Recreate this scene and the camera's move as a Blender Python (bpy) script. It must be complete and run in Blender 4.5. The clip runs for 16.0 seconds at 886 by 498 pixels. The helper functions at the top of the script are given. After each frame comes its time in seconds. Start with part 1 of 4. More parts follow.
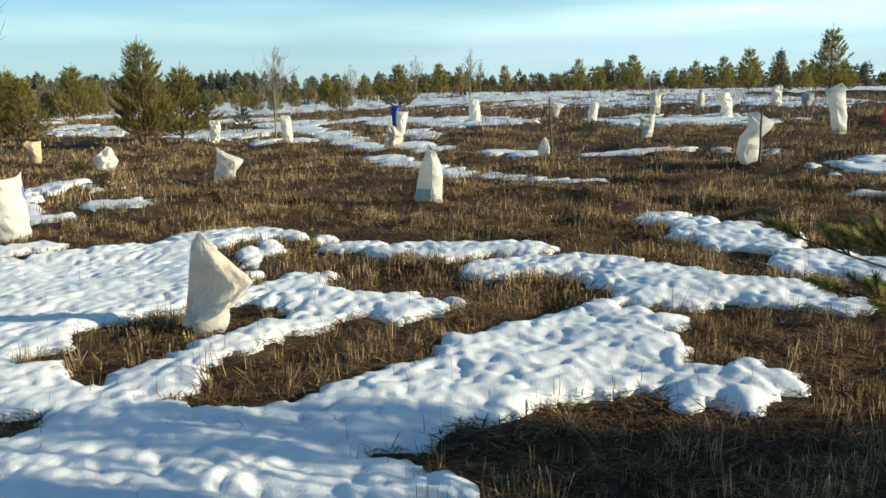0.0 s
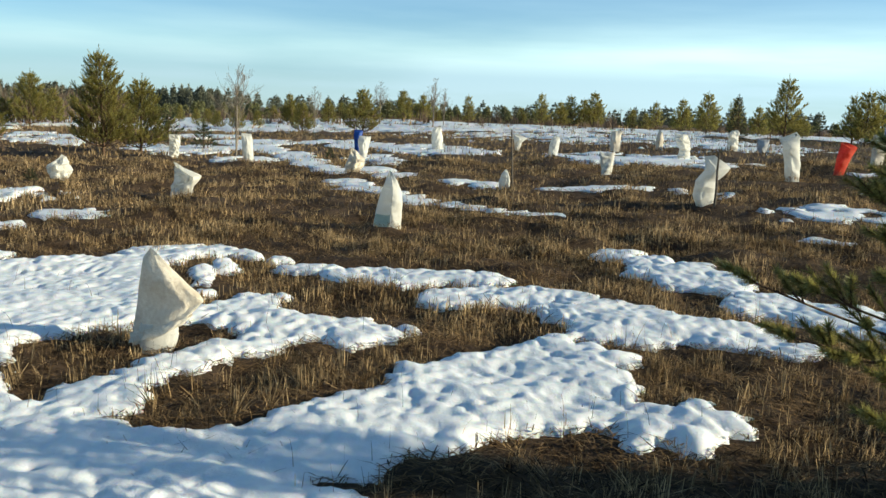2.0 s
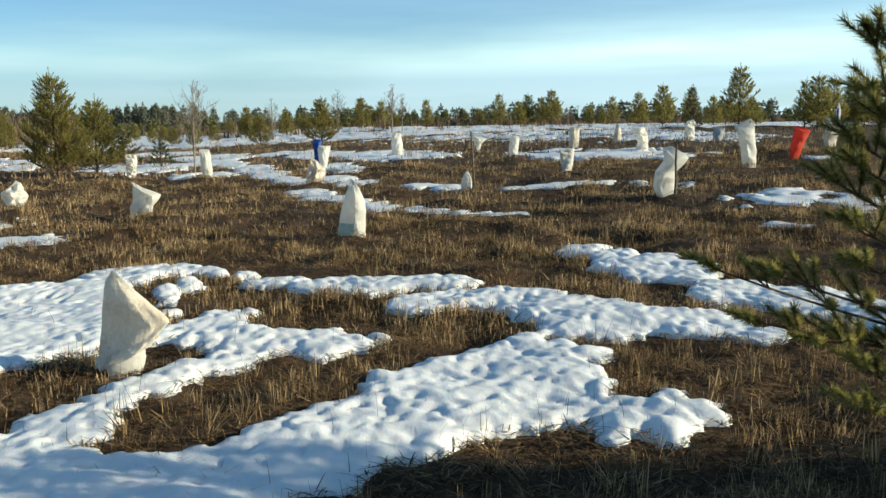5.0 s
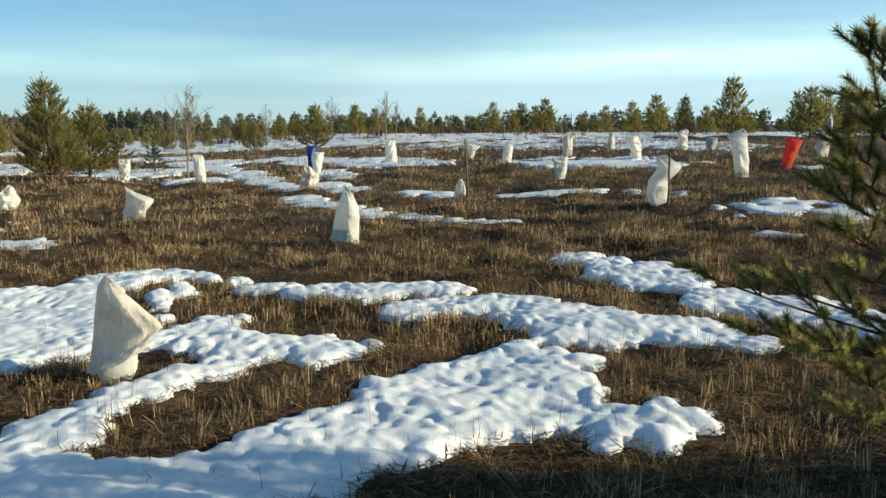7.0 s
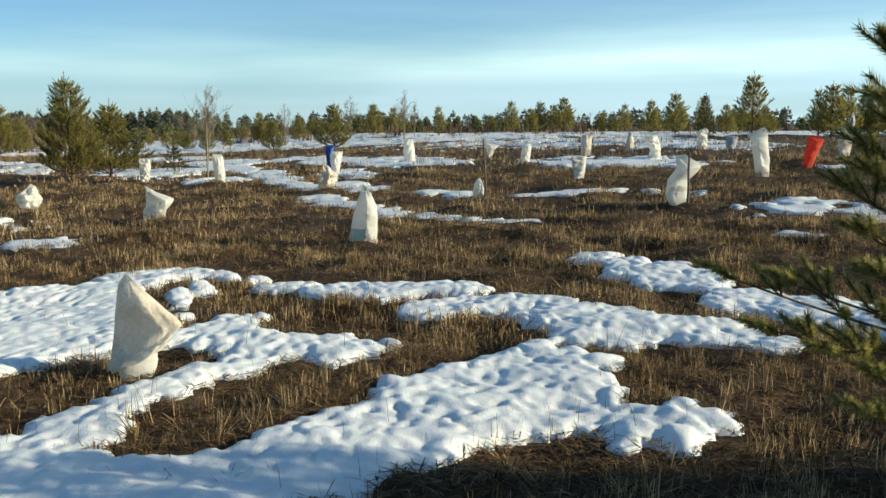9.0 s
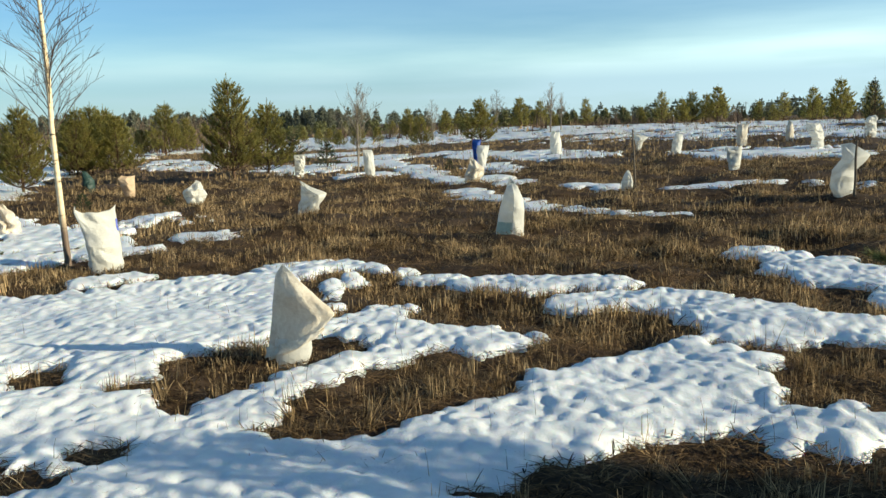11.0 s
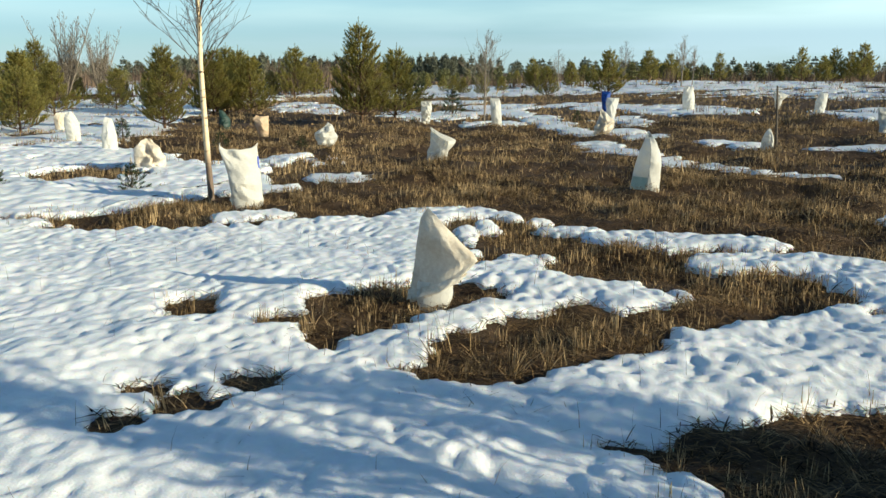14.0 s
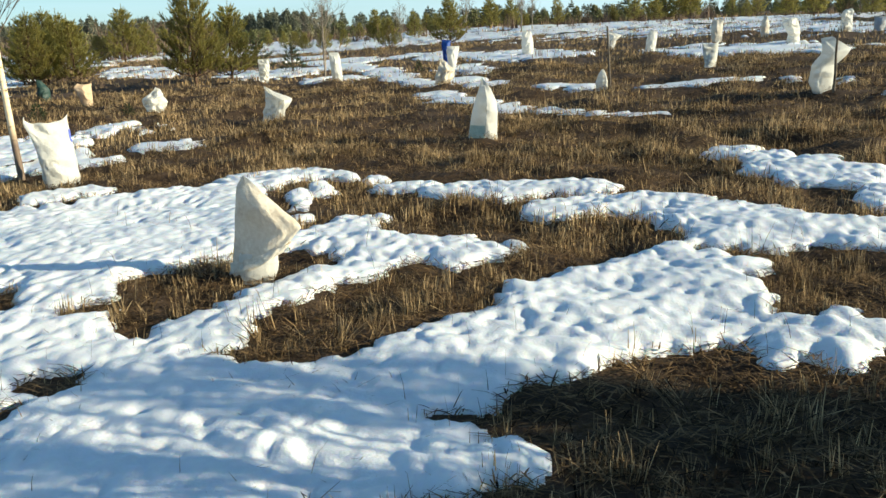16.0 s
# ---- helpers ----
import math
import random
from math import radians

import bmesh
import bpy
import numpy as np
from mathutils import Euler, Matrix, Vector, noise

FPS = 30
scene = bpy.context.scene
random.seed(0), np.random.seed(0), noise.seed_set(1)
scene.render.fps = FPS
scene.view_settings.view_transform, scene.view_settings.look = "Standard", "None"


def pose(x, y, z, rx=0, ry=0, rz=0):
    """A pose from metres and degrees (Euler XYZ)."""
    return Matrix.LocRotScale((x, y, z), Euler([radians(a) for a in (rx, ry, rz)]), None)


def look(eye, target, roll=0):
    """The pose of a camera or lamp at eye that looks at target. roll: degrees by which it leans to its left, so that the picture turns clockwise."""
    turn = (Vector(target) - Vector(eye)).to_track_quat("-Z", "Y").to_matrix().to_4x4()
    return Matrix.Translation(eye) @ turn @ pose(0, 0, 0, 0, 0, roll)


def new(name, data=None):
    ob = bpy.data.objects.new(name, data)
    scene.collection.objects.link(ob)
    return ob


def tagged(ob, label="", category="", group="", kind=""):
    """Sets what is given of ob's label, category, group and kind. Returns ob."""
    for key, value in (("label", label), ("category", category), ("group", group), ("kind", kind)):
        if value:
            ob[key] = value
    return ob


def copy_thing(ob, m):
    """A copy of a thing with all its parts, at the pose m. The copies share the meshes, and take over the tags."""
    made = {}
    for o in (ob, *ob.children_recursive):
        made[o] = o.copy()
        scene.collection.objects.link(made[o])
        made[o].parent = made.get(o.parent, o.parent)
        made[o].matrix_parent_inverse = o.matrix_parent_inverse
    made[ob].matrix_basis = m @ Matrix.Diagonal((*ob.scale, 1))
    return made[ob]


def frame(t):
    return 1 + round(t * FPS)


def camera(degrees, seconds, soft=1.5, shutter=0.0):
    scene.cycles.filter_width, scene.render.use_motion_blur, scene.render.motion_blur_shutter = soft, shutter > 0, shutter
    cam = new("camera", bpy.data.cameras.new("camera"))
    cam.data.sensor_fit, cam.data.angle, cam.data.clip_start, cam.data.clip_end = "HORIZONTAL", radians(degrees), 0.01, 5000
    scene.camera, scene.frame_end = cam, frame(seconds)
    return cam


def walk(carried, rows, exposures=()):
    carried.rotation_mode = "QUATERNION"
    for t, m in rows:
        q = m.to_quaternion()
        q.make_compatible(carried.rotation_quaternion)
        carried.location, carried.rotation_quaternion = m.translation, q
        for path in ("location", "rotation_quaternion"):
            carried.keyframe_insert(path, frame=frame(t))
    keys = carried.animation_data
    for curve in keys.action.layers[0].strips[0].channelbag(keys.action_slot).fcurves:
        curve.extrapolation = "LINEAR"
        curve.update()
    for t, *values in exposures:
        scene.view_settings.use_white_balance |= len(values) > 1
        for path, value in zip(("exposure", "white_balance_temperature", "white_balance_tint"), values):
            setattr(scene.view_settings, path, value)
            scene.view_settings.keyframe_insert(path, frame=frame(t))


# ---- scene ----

# ---- camera and walk ----
cam = camera(53.0, 16.0, soft=1.5)
walk(cam, [
    (0, look((0.062, -0.078, 1.658), (-0.427, 9.746, -0.147), -1.00)),
    (0.5, look((0.062, -0.078, 1.662), (-0.194, 9.785, 0.028), -0.62)),
    (1, look((0.049, -0.071, 1.664), (-0.035, 9.808, 0.118), 0.32)),
    (1.5, look((0.048, -0.062, 1.659), (0.029, 9.823, 0.147), 1.33)),
    (2, look((0.054, -0.045, 1.659), (0.050, 9.843, 0.162), 2.24)),
    (2.5, look((0.050, -0.033, 1.654), (0.050, 9.857, 0.172), 2.24)),
    (3, look((0.057, -0.037, 1.655), (0.080, 9.856, 0.197), 0.95)),
    (3.5, look((0.059, -0.024, 1.652), (0.119, 9.853, 0.090), -0.10)),
    (4, look((0.057, -0.031, 1.659), (0.232, 9.850, 0.127), -0.72)),
    (4.5, look((0.054, -0.029, 1.657), (0.342, 9.856, 0.171), -0.64)),
    (5, look((0.057, -0.030, 1.661), (0.433, 9.858, 0.213), -0.79)),
    (7.5, look((0.050, -0.037, 1.658), (0.512, 9.859, 0.298), -0.29)),
    (8, look((0.049, -0.043, 1.660), (0.456, 9.856, 0.304), -0.15)),
    (8.2, look((0.049, -0.043, 1.657), (0.451, 9.856, 0.300), -0.08)),
    (10.3, look((0.055, -0.014, 1.659), (-0.352, 9.881, 0.270), -1.27)),
    (10.5, look((0.050, -0.017, 1.650), (-0.521, 9.870, 0.264), -1.28)),
    (11, look((0.037, -0.012, 1.645), (-1.340, 9.792, 0.231), -1.48)),
    (11.5, look((0.015, -0.005, 1.642), (-1.852, 9.709, 0.176), -1.15)),
    (12, look((-0.033, -0.002, 1.636), (-2.375, 9.588, 0.037), -0.80)),
    (12.5, look((-0.073, -0.002, 1.633), (-2.578, 9.529, -0.066), -0.59)),
    (13, look((-0.125, 0.000, 1.628), (-2.804, 9.461, -0.190), -0.61)),
    (13.5, look((-0.157, 0.011, 1.622), (-2.897, 9.441, -0.266), -0.12)),
    (14, look((-0.180, -0.001, 1.618), (-2.798, 9.452, -0.327), 0.22)),
    (14.5, look((-0.188, 0.011, 1.609), (-2.509, 9.531, -0.386), 0.18)),
    (15, look((-0.129, 0.072, 1.601), (-0.938, 9.808, -0.533), 1.62)),
    (15.5, look((-0.048, 0.194, 1.610), (-0.763, 9.899, -0.697), 0.08)),
    (16, look((-0.010, 0.312, 1.608), (-1.087, 9.941, -0.864), -2.36)),
], exposures=[(0, 0.60, 6800, -4), (5, 0.57, 6800, -4), (10.5, 0.51, 6800, -4), (14.2, 0.50, 6800, -4), (15, 0.64, 6800, -4), (16, 0.80, 6800, -4)])

# ---- world, sun ----
SUN_TO = Vector((1.0, -0.12, 0.0)).normalized()
SUN_ELEVATION = radians(15.0)
world = bpy.data.worlds.new("sky")
scene.world = world
world.use_nodes = True
wn, wl = world.node_tree.nodes, world.node_tree.links
wn.clear()
sky = wn.new("ShaderNodeTexSky")
sky.sky_type = 'NISHITA'
sky.sun_disc = False
sky.sun_elevation = SUN_ELEVATION
sky.sun_rotation = math.atan2(SUN_TO.x, SUN_TO.y)
sky.air_density, sky.dust_density, sky.ozone_density = 1.0, 0.15, 3.0
coords = wn.new("ShaderNodeTexCoord")
stretch = wn.new("ShaderNodeMapping")
stretch.inputs["Scale"].default_value = (1.2, 1.2, 11.0)
stretch.inputs["Rotation"].default_value = (0.02, 0.03, 0.4)
cirrus = wn.new("ShaderNodeTexNoise")
cirrus.inputs["Scale"].default_value = 1.7
cirrus.inputs["Detail"].default_value = 7.0
cirrus.inputs["Roughness"].default_value = 0.5
# thin high veil: densest a few degrees up, a greyer bank along the horizon
height = wn.new("ShaderNodeSeparateXYZ")
wl.new(coords.outputs["Generated"], height.inputs["Vector"])
veil = wn.new("ShaderNodeValToRGB")
stops = veil.color_ramp.elements
stops[0].position, stops[0].color = 0.0, (0.85, 0.85, 0.85, 1)
stops[1].position, stops[1].color = 1.0, (0.0, 0.0, 0.0, 1)
for at, v in ((0.035, 0.85), (0.055, 0.80), (0.078, 0.58), (0.105, 0.33), (0.135, 0.20), (0.25, 0.06), (0.40, 0.03)):
    stops.new(at).color = (v, v, v, 1)
tint = wn.new("ShaderNodeValToRGB")
stops = tint.color_ramp.elements
stops[0].position, stops[0].color = 0.0, (0.55, 0.71, 0.85, 1)
stops[1].position, stops[1].color = 0.22, (0.51, 0.745, 1.12, 1)
stops.new(0.042).color = (0.50, 0.68, 0.845, 1)
stops.new(0.072).color = (0.745, 0.965, 1.06, 1)
bright = wn.new("ShaderNodeVectorMath")
bright.operation = 'SCALE'
glow = wn.new("ShaderNodeMapRange")
glow.inputs["From Min"].default_value, glow.inputs["From Max"].default_value = -0.2, 0.5
glow.inputs["To Min"].default_value, glow.inputs["To Max"].default_value = 8.7, 10.4
wl.new(height.outputs["X"], glow.inputs["Value"])
wl.new(glow.outputs["Result"], bright.inputs["Scale"])
wisps = wn.new("ShaderNodeMapRange")
wisps.inputs["From Min"].default_value, wisps.inputs["From Max"].default_value = 0.34, 0.68
wisps.inputs["To Min"].default_value, wisps.inputs["To Max"].default_value = 0.55, 1.35
sunward = wn.new("ShaderNodeMapRange")
sunward.inputs["From Min"].default_value, sunward.inputs["From Max"].default_value = -0.6, 0.5
sunward.inputs["To Min"].default_value, sunward.inputs["To Max"].default_value = 0.75, 1.35
hazier = wn.new("ShaderNodeMath")
hazier.operation = 'MULTIPLY'
amount = wn.new("ShaderNodeMath")
amount.operation = 'MULTIPLY'
amount.use_clamp = True
cloudy = wn.new("ShaderNodeMix")
cloudy.data_type = 'RGBA'
backing = wn.new("ShaderNodeBackground")
backing.inputs["Strength"].default_value = 0.085
out_world = wn.new("ShaderNodeOutputWorld")
wl.new(coords.outputs["Generated"], stretch.inputs["Vector"])
wl.new(stretch.outputs["Vector"], cirrus.inputs["Vector"])
wl.new(cirrus.outputs["Fac"], wisps.inputs["Value"])
wl.new(height.outputs["Z"], veil.inputs["Fac"])
wl.new(height.outputs["Z"], tint.inputs["Fac"])
wl.new(veil.outputs["Color"], amount.inputs[0])
wl.new(height.outputs["X"], sunward.inputs["Value"])
wl.new(wisps.outputs["Result"], hazier.inputs[0])
wl.new(sunward.outputs["Result"], hazier.inputs[1])
wl.new(hazier.outputs["Value"], amount.inputs[1])
wl.new(amount.outputs["Value"], cloudy.inputs["Factor"])
wl.new(tint.outputs["Color"], bright.inputs[0])
clear = wn.new("ShaderNodeMix")
clear.data_type, clear.blend_type = 'RGBA', 'MULTIPLY'
clear.inputs["B"].default_value = (0.65, 0.93, 1.32, 1)
deeper = wn.new("ShaderNodeMapRange")
deeper.inputs["From Min"].default_value, deeper.inputs["From Max"].default_value = 0.12, 0.40
deeper.inputs["To Min"].default_value, deeper.inputs["To Max"].default_value = 1.0, 0.15
wl.new(height.outputs["Z"], deeper.inputs["Value"])
wl.new(deeper.outputs["Result"], clear.inputs["Factor"])
wl.new(sky.outputs["Color"], clear.inputs["A"])
wl.new(clear.outputs["Result"], cloudy.inputs["A"])
wl.new(bright.outputs["Vector"], cloudy.inputs["B"])
wl.new(cloudy.outputs["Result"], backing.inputs["Color"])
wl.new(backing.outputs["Background"], out_world.inputs["Surface"])

sun = new("sun", bpy.data.lights.new("sun", 'SUN'))
sun.data.energy, sun.data.angle, sun.data.color = 5.0, radians(0.55), (1.0, 0.87, 0.70)
sun_dir = SUN_TO * math.cos(SUN_ELEVATION) + Vector((0, 0, math.sin(SUN_ELEVATION)))
sun.matrix_world = look(sun_dir * 60, (0, 0, 0))


# ---- materials ----
def material(name, dark, light, scale=8.0, rough=0.8, bump=0.3, bump_scale=40.0, island=0.0, fine=0.5, through_light=0.0, sss=0.0, sheen=0.3):
    """Two-scale mottled surface between two colours; island: how far single pieces differ in brightness."""
    m = bpy.data.materials.new(name)
    m.use_nodes = True
    n, l = m.node_tree.nodes, m.node_tree.links
    bsdf = n["Principled BSDF"]
    tc = n.new("ShaderNodeTexCoord")
    big = n.new("ShaderNodeTexNoise")
    big.inputs["Scale"].default_value, big.inputs["Detail"].default_value = scale, 5.0
    small = n.new("ShaderNodeTexNoise")
    small.inputs["Scale"].default_value, small.inputs["Detail"].default_value = scale * 9.0, 4.0
    l.new(tc.outputs["Object"], big.inputs["Vector"])
    l.new(tc.outputs["Object"], small.inputs["Vector"])
    mixer = n.new("ShaderNodeMix")
    mixer.inputs["Factor"].default_value = fine
    l.new(big.outputs["Fac"], mixer.inputs["A"])
    l.new(small.outputs["Fac"], mixer.inputs["B"])
    ramp = n.new("ShaderNodeValToRGB")
    ramp.color_ramp.elements[0].position, ramp.color_ramp.elements[1].position = 0.34, 0.66
    ramp.color_ramp.elements[0].color, ramp.color_ramp.elements[1].color = (*dark, 1), (*light, 1)
    l.new(mixer.outputs["Result"], ramp.inputs["Fac"])
    colour = ramp.outputs["Color"]
    if island:
        geo = n.new("ShaderNodeNewGeometry")
        rng = n.new("ShaderNodeMapRange")
        rng.inputs["To Min"].default_value, rng.inputs["To Max"].default_value = 1 - island, 1 + island
        l.new(geo.outputs["Random Per Island"], rng.inputs["Value"])
        hsv = n.new("ShaderNodeHueSaturation")
        l.new(colour, hsv.inputs["Color"])
        l.new(rng.outputs["Result"], hsv.inputs["Value"])
        colour = hsv.outputs["Color"]
    l.new(colour, bsdf.inputs["Base Color"])
    bsdf.inputs["Roughness"].default_value = rough
    bsdf.inputs["Specular IOR Level"].default_value = sheen
    if sss:
        bsdf.inputs["Subsurface Weight"].default_value = sss
        bsdf.inputs["Subsurface Radius"].default_value = (0.5, 0.7, 1.0)
        bsdf.inputs["Subsurface Scale"].default_value = 0.03
    if bump:
        bn = n.new("ShaderNodeTexNoise")
        bn.inputs["Scale"].default_value, bn.inputs["Detail"].default_value = bump_scale, 6.0
        l.new(tc.outputs["Object"], bn.inputs["Vector"])
        b = n.new("ShaderNodeBump")
        b.inputs["Strength"].default_value, b.inputs["Distance"].default_value = bump, 0.02
        l.new(bn.outputs["Fac"], b.inputs["Height"])
        l.new(b.outputs["Normal"], bsdf.inputs["Normal"])
    if through_light:
        tr = n.new("ShaderNodeBsdfTranslucent")
        l.new(colour, tr.inputs["Color"])
        both = n.new("ShaderNodeMixShader")
        both.inputs["Fac"].default_value = through_light
        l.new(bsdf.outputs["BSDF"], both.inputs[1])
        l.new(tr.outputs["BSDF"], both.inputs[2])
        l.new(both.outputs["Shader"], n["Material Output"].inputs["Surface"])
    return m


SOIL = material("peaty_soil", (0.030, 0.018, 0.011), (0.125, 0.076, 0.043), 2.2, 0.95, 0.9, 30.0)
SNOW = material("melting_snow", (0.80, 0.82, 0.84), (0.90, 0.91, 0.92), 3.0, 0.40, 0.2, 70.0, sss=0.3)
GRASS = material("dead_grass", (0.14, 0.088, 0.042), (0.56, 0.405, 0.225), 1.1, 0.65, 0.0, island=0.9, fine=0.4, through_light=0.3, sheen=0.08)
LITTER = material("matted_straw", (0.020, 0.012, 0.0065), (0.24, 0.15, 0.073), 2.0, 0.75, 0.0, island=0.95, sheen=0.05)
HEATH = material("distant_heath", (0.14, 0.094, 0.048), (0.36, 0.255, 0.14), 0.35, 0.95, 0.0, island=0.4)
NEEDLE = material("pine_needles", (0.225, 0.207, 0.058), (0.45, 0.395, 0.12), 1.6, 0.5, 0.0, island=0.5, through_light=0.5)
# the pine needles again, darkened: the near pine's part shade in its colour
SHADED_NEEDLE = material("shaded_pine_needles", (0.165, 0.16, 0.048), (0.36, 0.325, 0.105), 1.6, 0.5, 0.0, island=0.5, through_light=0.4)
DARK_NEEDLE = material("spruce_needles", (0.03, 0.05, 0.022), (0.075, 0.095, 0.04), 1.0, 0.7, 0.0, island=0.4, through_light=0.15)
# spruce needles paled to grey-green, with the haze of distance painted in
HAZY_FOREST = material("hazy_spruce_needles", (0.12, 0.135, 0.10), (0.22, 0.225, 0.165), 0.05, 0.8, 0.0, island=0.35, through_light=0.15)
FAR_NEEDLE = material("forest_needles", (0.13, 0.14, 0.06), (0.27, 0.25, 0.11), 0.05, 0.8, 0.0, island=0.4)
PINE_BARK = material("pine_bark", (0.05, 0.032, 0.02), (0.17, 0.10, 0.06), 9.0, 0.9, 0.6, 60.0)
PALE_TWIG = material("pale_twigs", (0.15, 0.12, 0.093), (0.30, 0.25, 0.195), 6.0, 0.85, 0.0, island=0.3)
TWIG = material("bare_twigs", (0.045, 0.03, 0.022), (0.12, 0.08, 0.058), 6.0, 0.85, 0.0, island=0.3)
SCRUB = material("leafless_scrub", (0.085, 0.056, 0.04), (0.19, 0.13, 0.09), 0.3, 0.85, 0.0, island=0.3)
STAKE = material("weathered_stake", (0.05, 0.04, 0.03), (0.20, 0.16, 0.12), 12.0, 0.85, 0.4, 80.0)
SACK = material("woven_white_sacking", (0.76, 0.74, 0.68), (0.89, 0.87, 0.82), 5.0, 0.5, 0.25, 45.0, fine=0.35, through_light=0.44)
SACK_CREAM = material("stained_cream_sacking", (0.64, 0.54, 0.42), (0.90, 0.84, 0.73), 4.0, 0.55, 0.4, 40.0, fine=0.35, through_light=0.24)
SACK_GREY = material("grey_sacking", (0.34, 0.35, 0.37), (0.52, 0.53, 0.55), 5.0, 0.5, 0.3, 45.0, through_light=0.2)
SACK_BEIGE = material("orange_beige_sacking", (0.58, 0.40, 0.25), (0.78, 0.60, 0.42), 5.0, 0.55, 0.3, 45.0, through_light=0.25)
SACK_BLUE = material("blue_plastic_sacking", (0.01, 0.045, 0.25), (0.025, 0.10, 0.42), 5.0, 0.4, 0.3, 45.0, through_light=0.2)
SACK_RED = material("red_net_sacking", (0.70, 0.075, 0.04), (0.90, 0.20, 0.12), 5.0, 0.5, 0.3, 45.0, through_light=0.5)
SACK_GREEN = material("dark_green_sacking", (0.015, 0.035, 0.03), (0.035, 0.07, 0.06), 5.0, 0.5, 0.3, 45.0)
PRINT_GREEN = material("faded_green_print", (0.36, 0.44, 0.33), (0.62, 0.64, 0.52), 9.0, 0.55, 0.2, 45.0)
PRINT_BLUE = material("faded_blue_print", (0.06, 0.09, 0.38), (0.14, 0.18, 0.55), 9.0, 0.55, 0.2, 45.0)


def birch_bark():
    m = bpy.data.materials.new("birch_bark")
    m.use_nodes = True
    n, l = m.node_tree.nodes, m.node_tree.links
    bsdf = n["Principled BSDF"]
    tc = n.new("ShaderNodeTexCoord")
    mp = n.new("ShaderNodeMapping")
    mp.inputs["Scale"].default_value = (9.0, 9.0, 26.0)
    tex = n.new("ShaderNodeTexNoise")
    tex.inputs["Scale"].default_value, tex.inputs["Detail"].default_value = 1.0, 5.0
    ramp = n.new("ShaderNodeValToRGB")
    e = ramp.color_ramp.elements
    e[0].position, e[0].color = 0.30, (0.04, 0.03, 0.025, 1)
    e[1].position, e[1].color = 0.40, (0.78, 0.59, 0.36, 1)
    e.new(0.8).color = (0.86, 0.72, 0.52, 1)
    # grey-brown old bark at the foot of the stem
    sep = n.new("ShaderNodeSeparateXYZ")
    foot = n.new("ShaderNodeMapRange")
    foot.inputs["From Min"].default_value, foot.inputs["From Max"].default_value = 0.45, 0.75
    mix = n.new("ShaderNodeMix")
    mix.data_type = 'RGBA'
    mix.inputs["A"].default_value = (0.16, 0.11, 0.08, 1)
    l.new(tc.outputs["Object"], mp.inputs["Vector"])
    l.new(mp.outputs["Vector"], tex.inputs["Vector"])
    l.new(tex.outputs["Fac"], ramp.inputs["Fac"])
    l.new(tc.outputs["Object"], sep.inputs["Vector"])
    l.new(sep.outputs["Z"], foot.inputs["Value"])
    l.new(foot.outputs["Result"], mix.inputs["Factor"])
    l.new(ramp.outputs["Color"], mix.inputs["B"])
    l.new(mix.outputs["Result"], bsdf.inputs["Base Color"])
    bsdf.inputs["Roughness"].default_value = 0.65
    return m


BIRCH = birch_bark()


# ---- helpers of this scene ----
def hashed(ix, iy, seed):
    v = np.sin(ix * 127.1 + iy * 311.7 + seed * 74.7) * 43758.5453
    return v - np.floor(v)


def vnoise(x, y, seed=0):
    """Smooth gradient noise in about 0..1, one cell a unit, turned by its seed."""
    x, y = np.asarray(x, float), np.asarray(y, float)
    c, w = math.cos(0.5 + seed * 1.7), math.sin(0.5 + seed * 1.7)
    x, y = x * c - y * w + 13.7 * seed, x * w + y * c + 5.1 * seed
    ix, iy = np.floor(x), np.floor(y)
    fx, fy = x - ix, y - iy

    def corner(i, j):
        a = hashed(ix + i, iy + j, seed) * 6.2831853
        return np.cos(a) * (fx - i) + np.sin(a) * (fy - j)

    ux, uy = fx * fx * fx * (fx * (fx * 6 - 15) + 10), fy * fy * fy * (fy * (fy * 6 - 15) + 10)
    top, low = corner(0, 0), corner(0, 1)
    top = top + (corner(1, 0) - top) * ux
    low = low + (corner(1, 1) - low) * ux
    return np.clip(0.5 + 0.72 * (top + (low - top) * uy), 0, 1)


def rise(x, y):
    """The field climbs gently by 0.9 m towards the north-east."""
    u = np.clip(0.035 * (np.asarray(x) + 3) + 0.012 * (np.asarray(y) - 8), 0, 1)
    return 0.9 * u * u * (3 - 2 * u)


def ground_z(x, y):
    near = 1 / (1 + (np.hypot(x, y) / 60.0) ** 2)
    hum = (vnoise(x / 2.3, y / 1.6, 1) - 0.5) * 0.09 + (vnoise(x / 0.7, y / 0.55, 2) - 0.5) * 0.05 + (vnoise(x / 0.25, y / 0.25, 3) - 0.5) * 0.02
    return rise(x, y) + hum * near


def mesh_object(name, verts, faces, mat, smooth=True, parent=None):
    me = bpy.data.meshes.new(name)
    verts, faces = np.asarray(verts, np.float32), np.asarray(faces, np.int32)
    n = faces.shape[1]
    me.vertices.add(len(verts))
    me.vertices.foreach_set("co", verts.ravel())
    me.loops.add(faces.size)
    me.loops.foreach_set("vertex_index", faces.ravel())
    me.polygons.add(len(faces))
    me.polygons.foreach_set("loop_start", np.arange(0, faces.size, n, dtype=np.int32))
    me.polygons.foreach_set("use_smooth", np.full(len(faces), smooth))
    me.update(calc_edges=True)
    me.validate()
    me.materials.append(mat)
    ob = new(name, me)
    if parent is not None:
        ob.parent = parent
    return ob


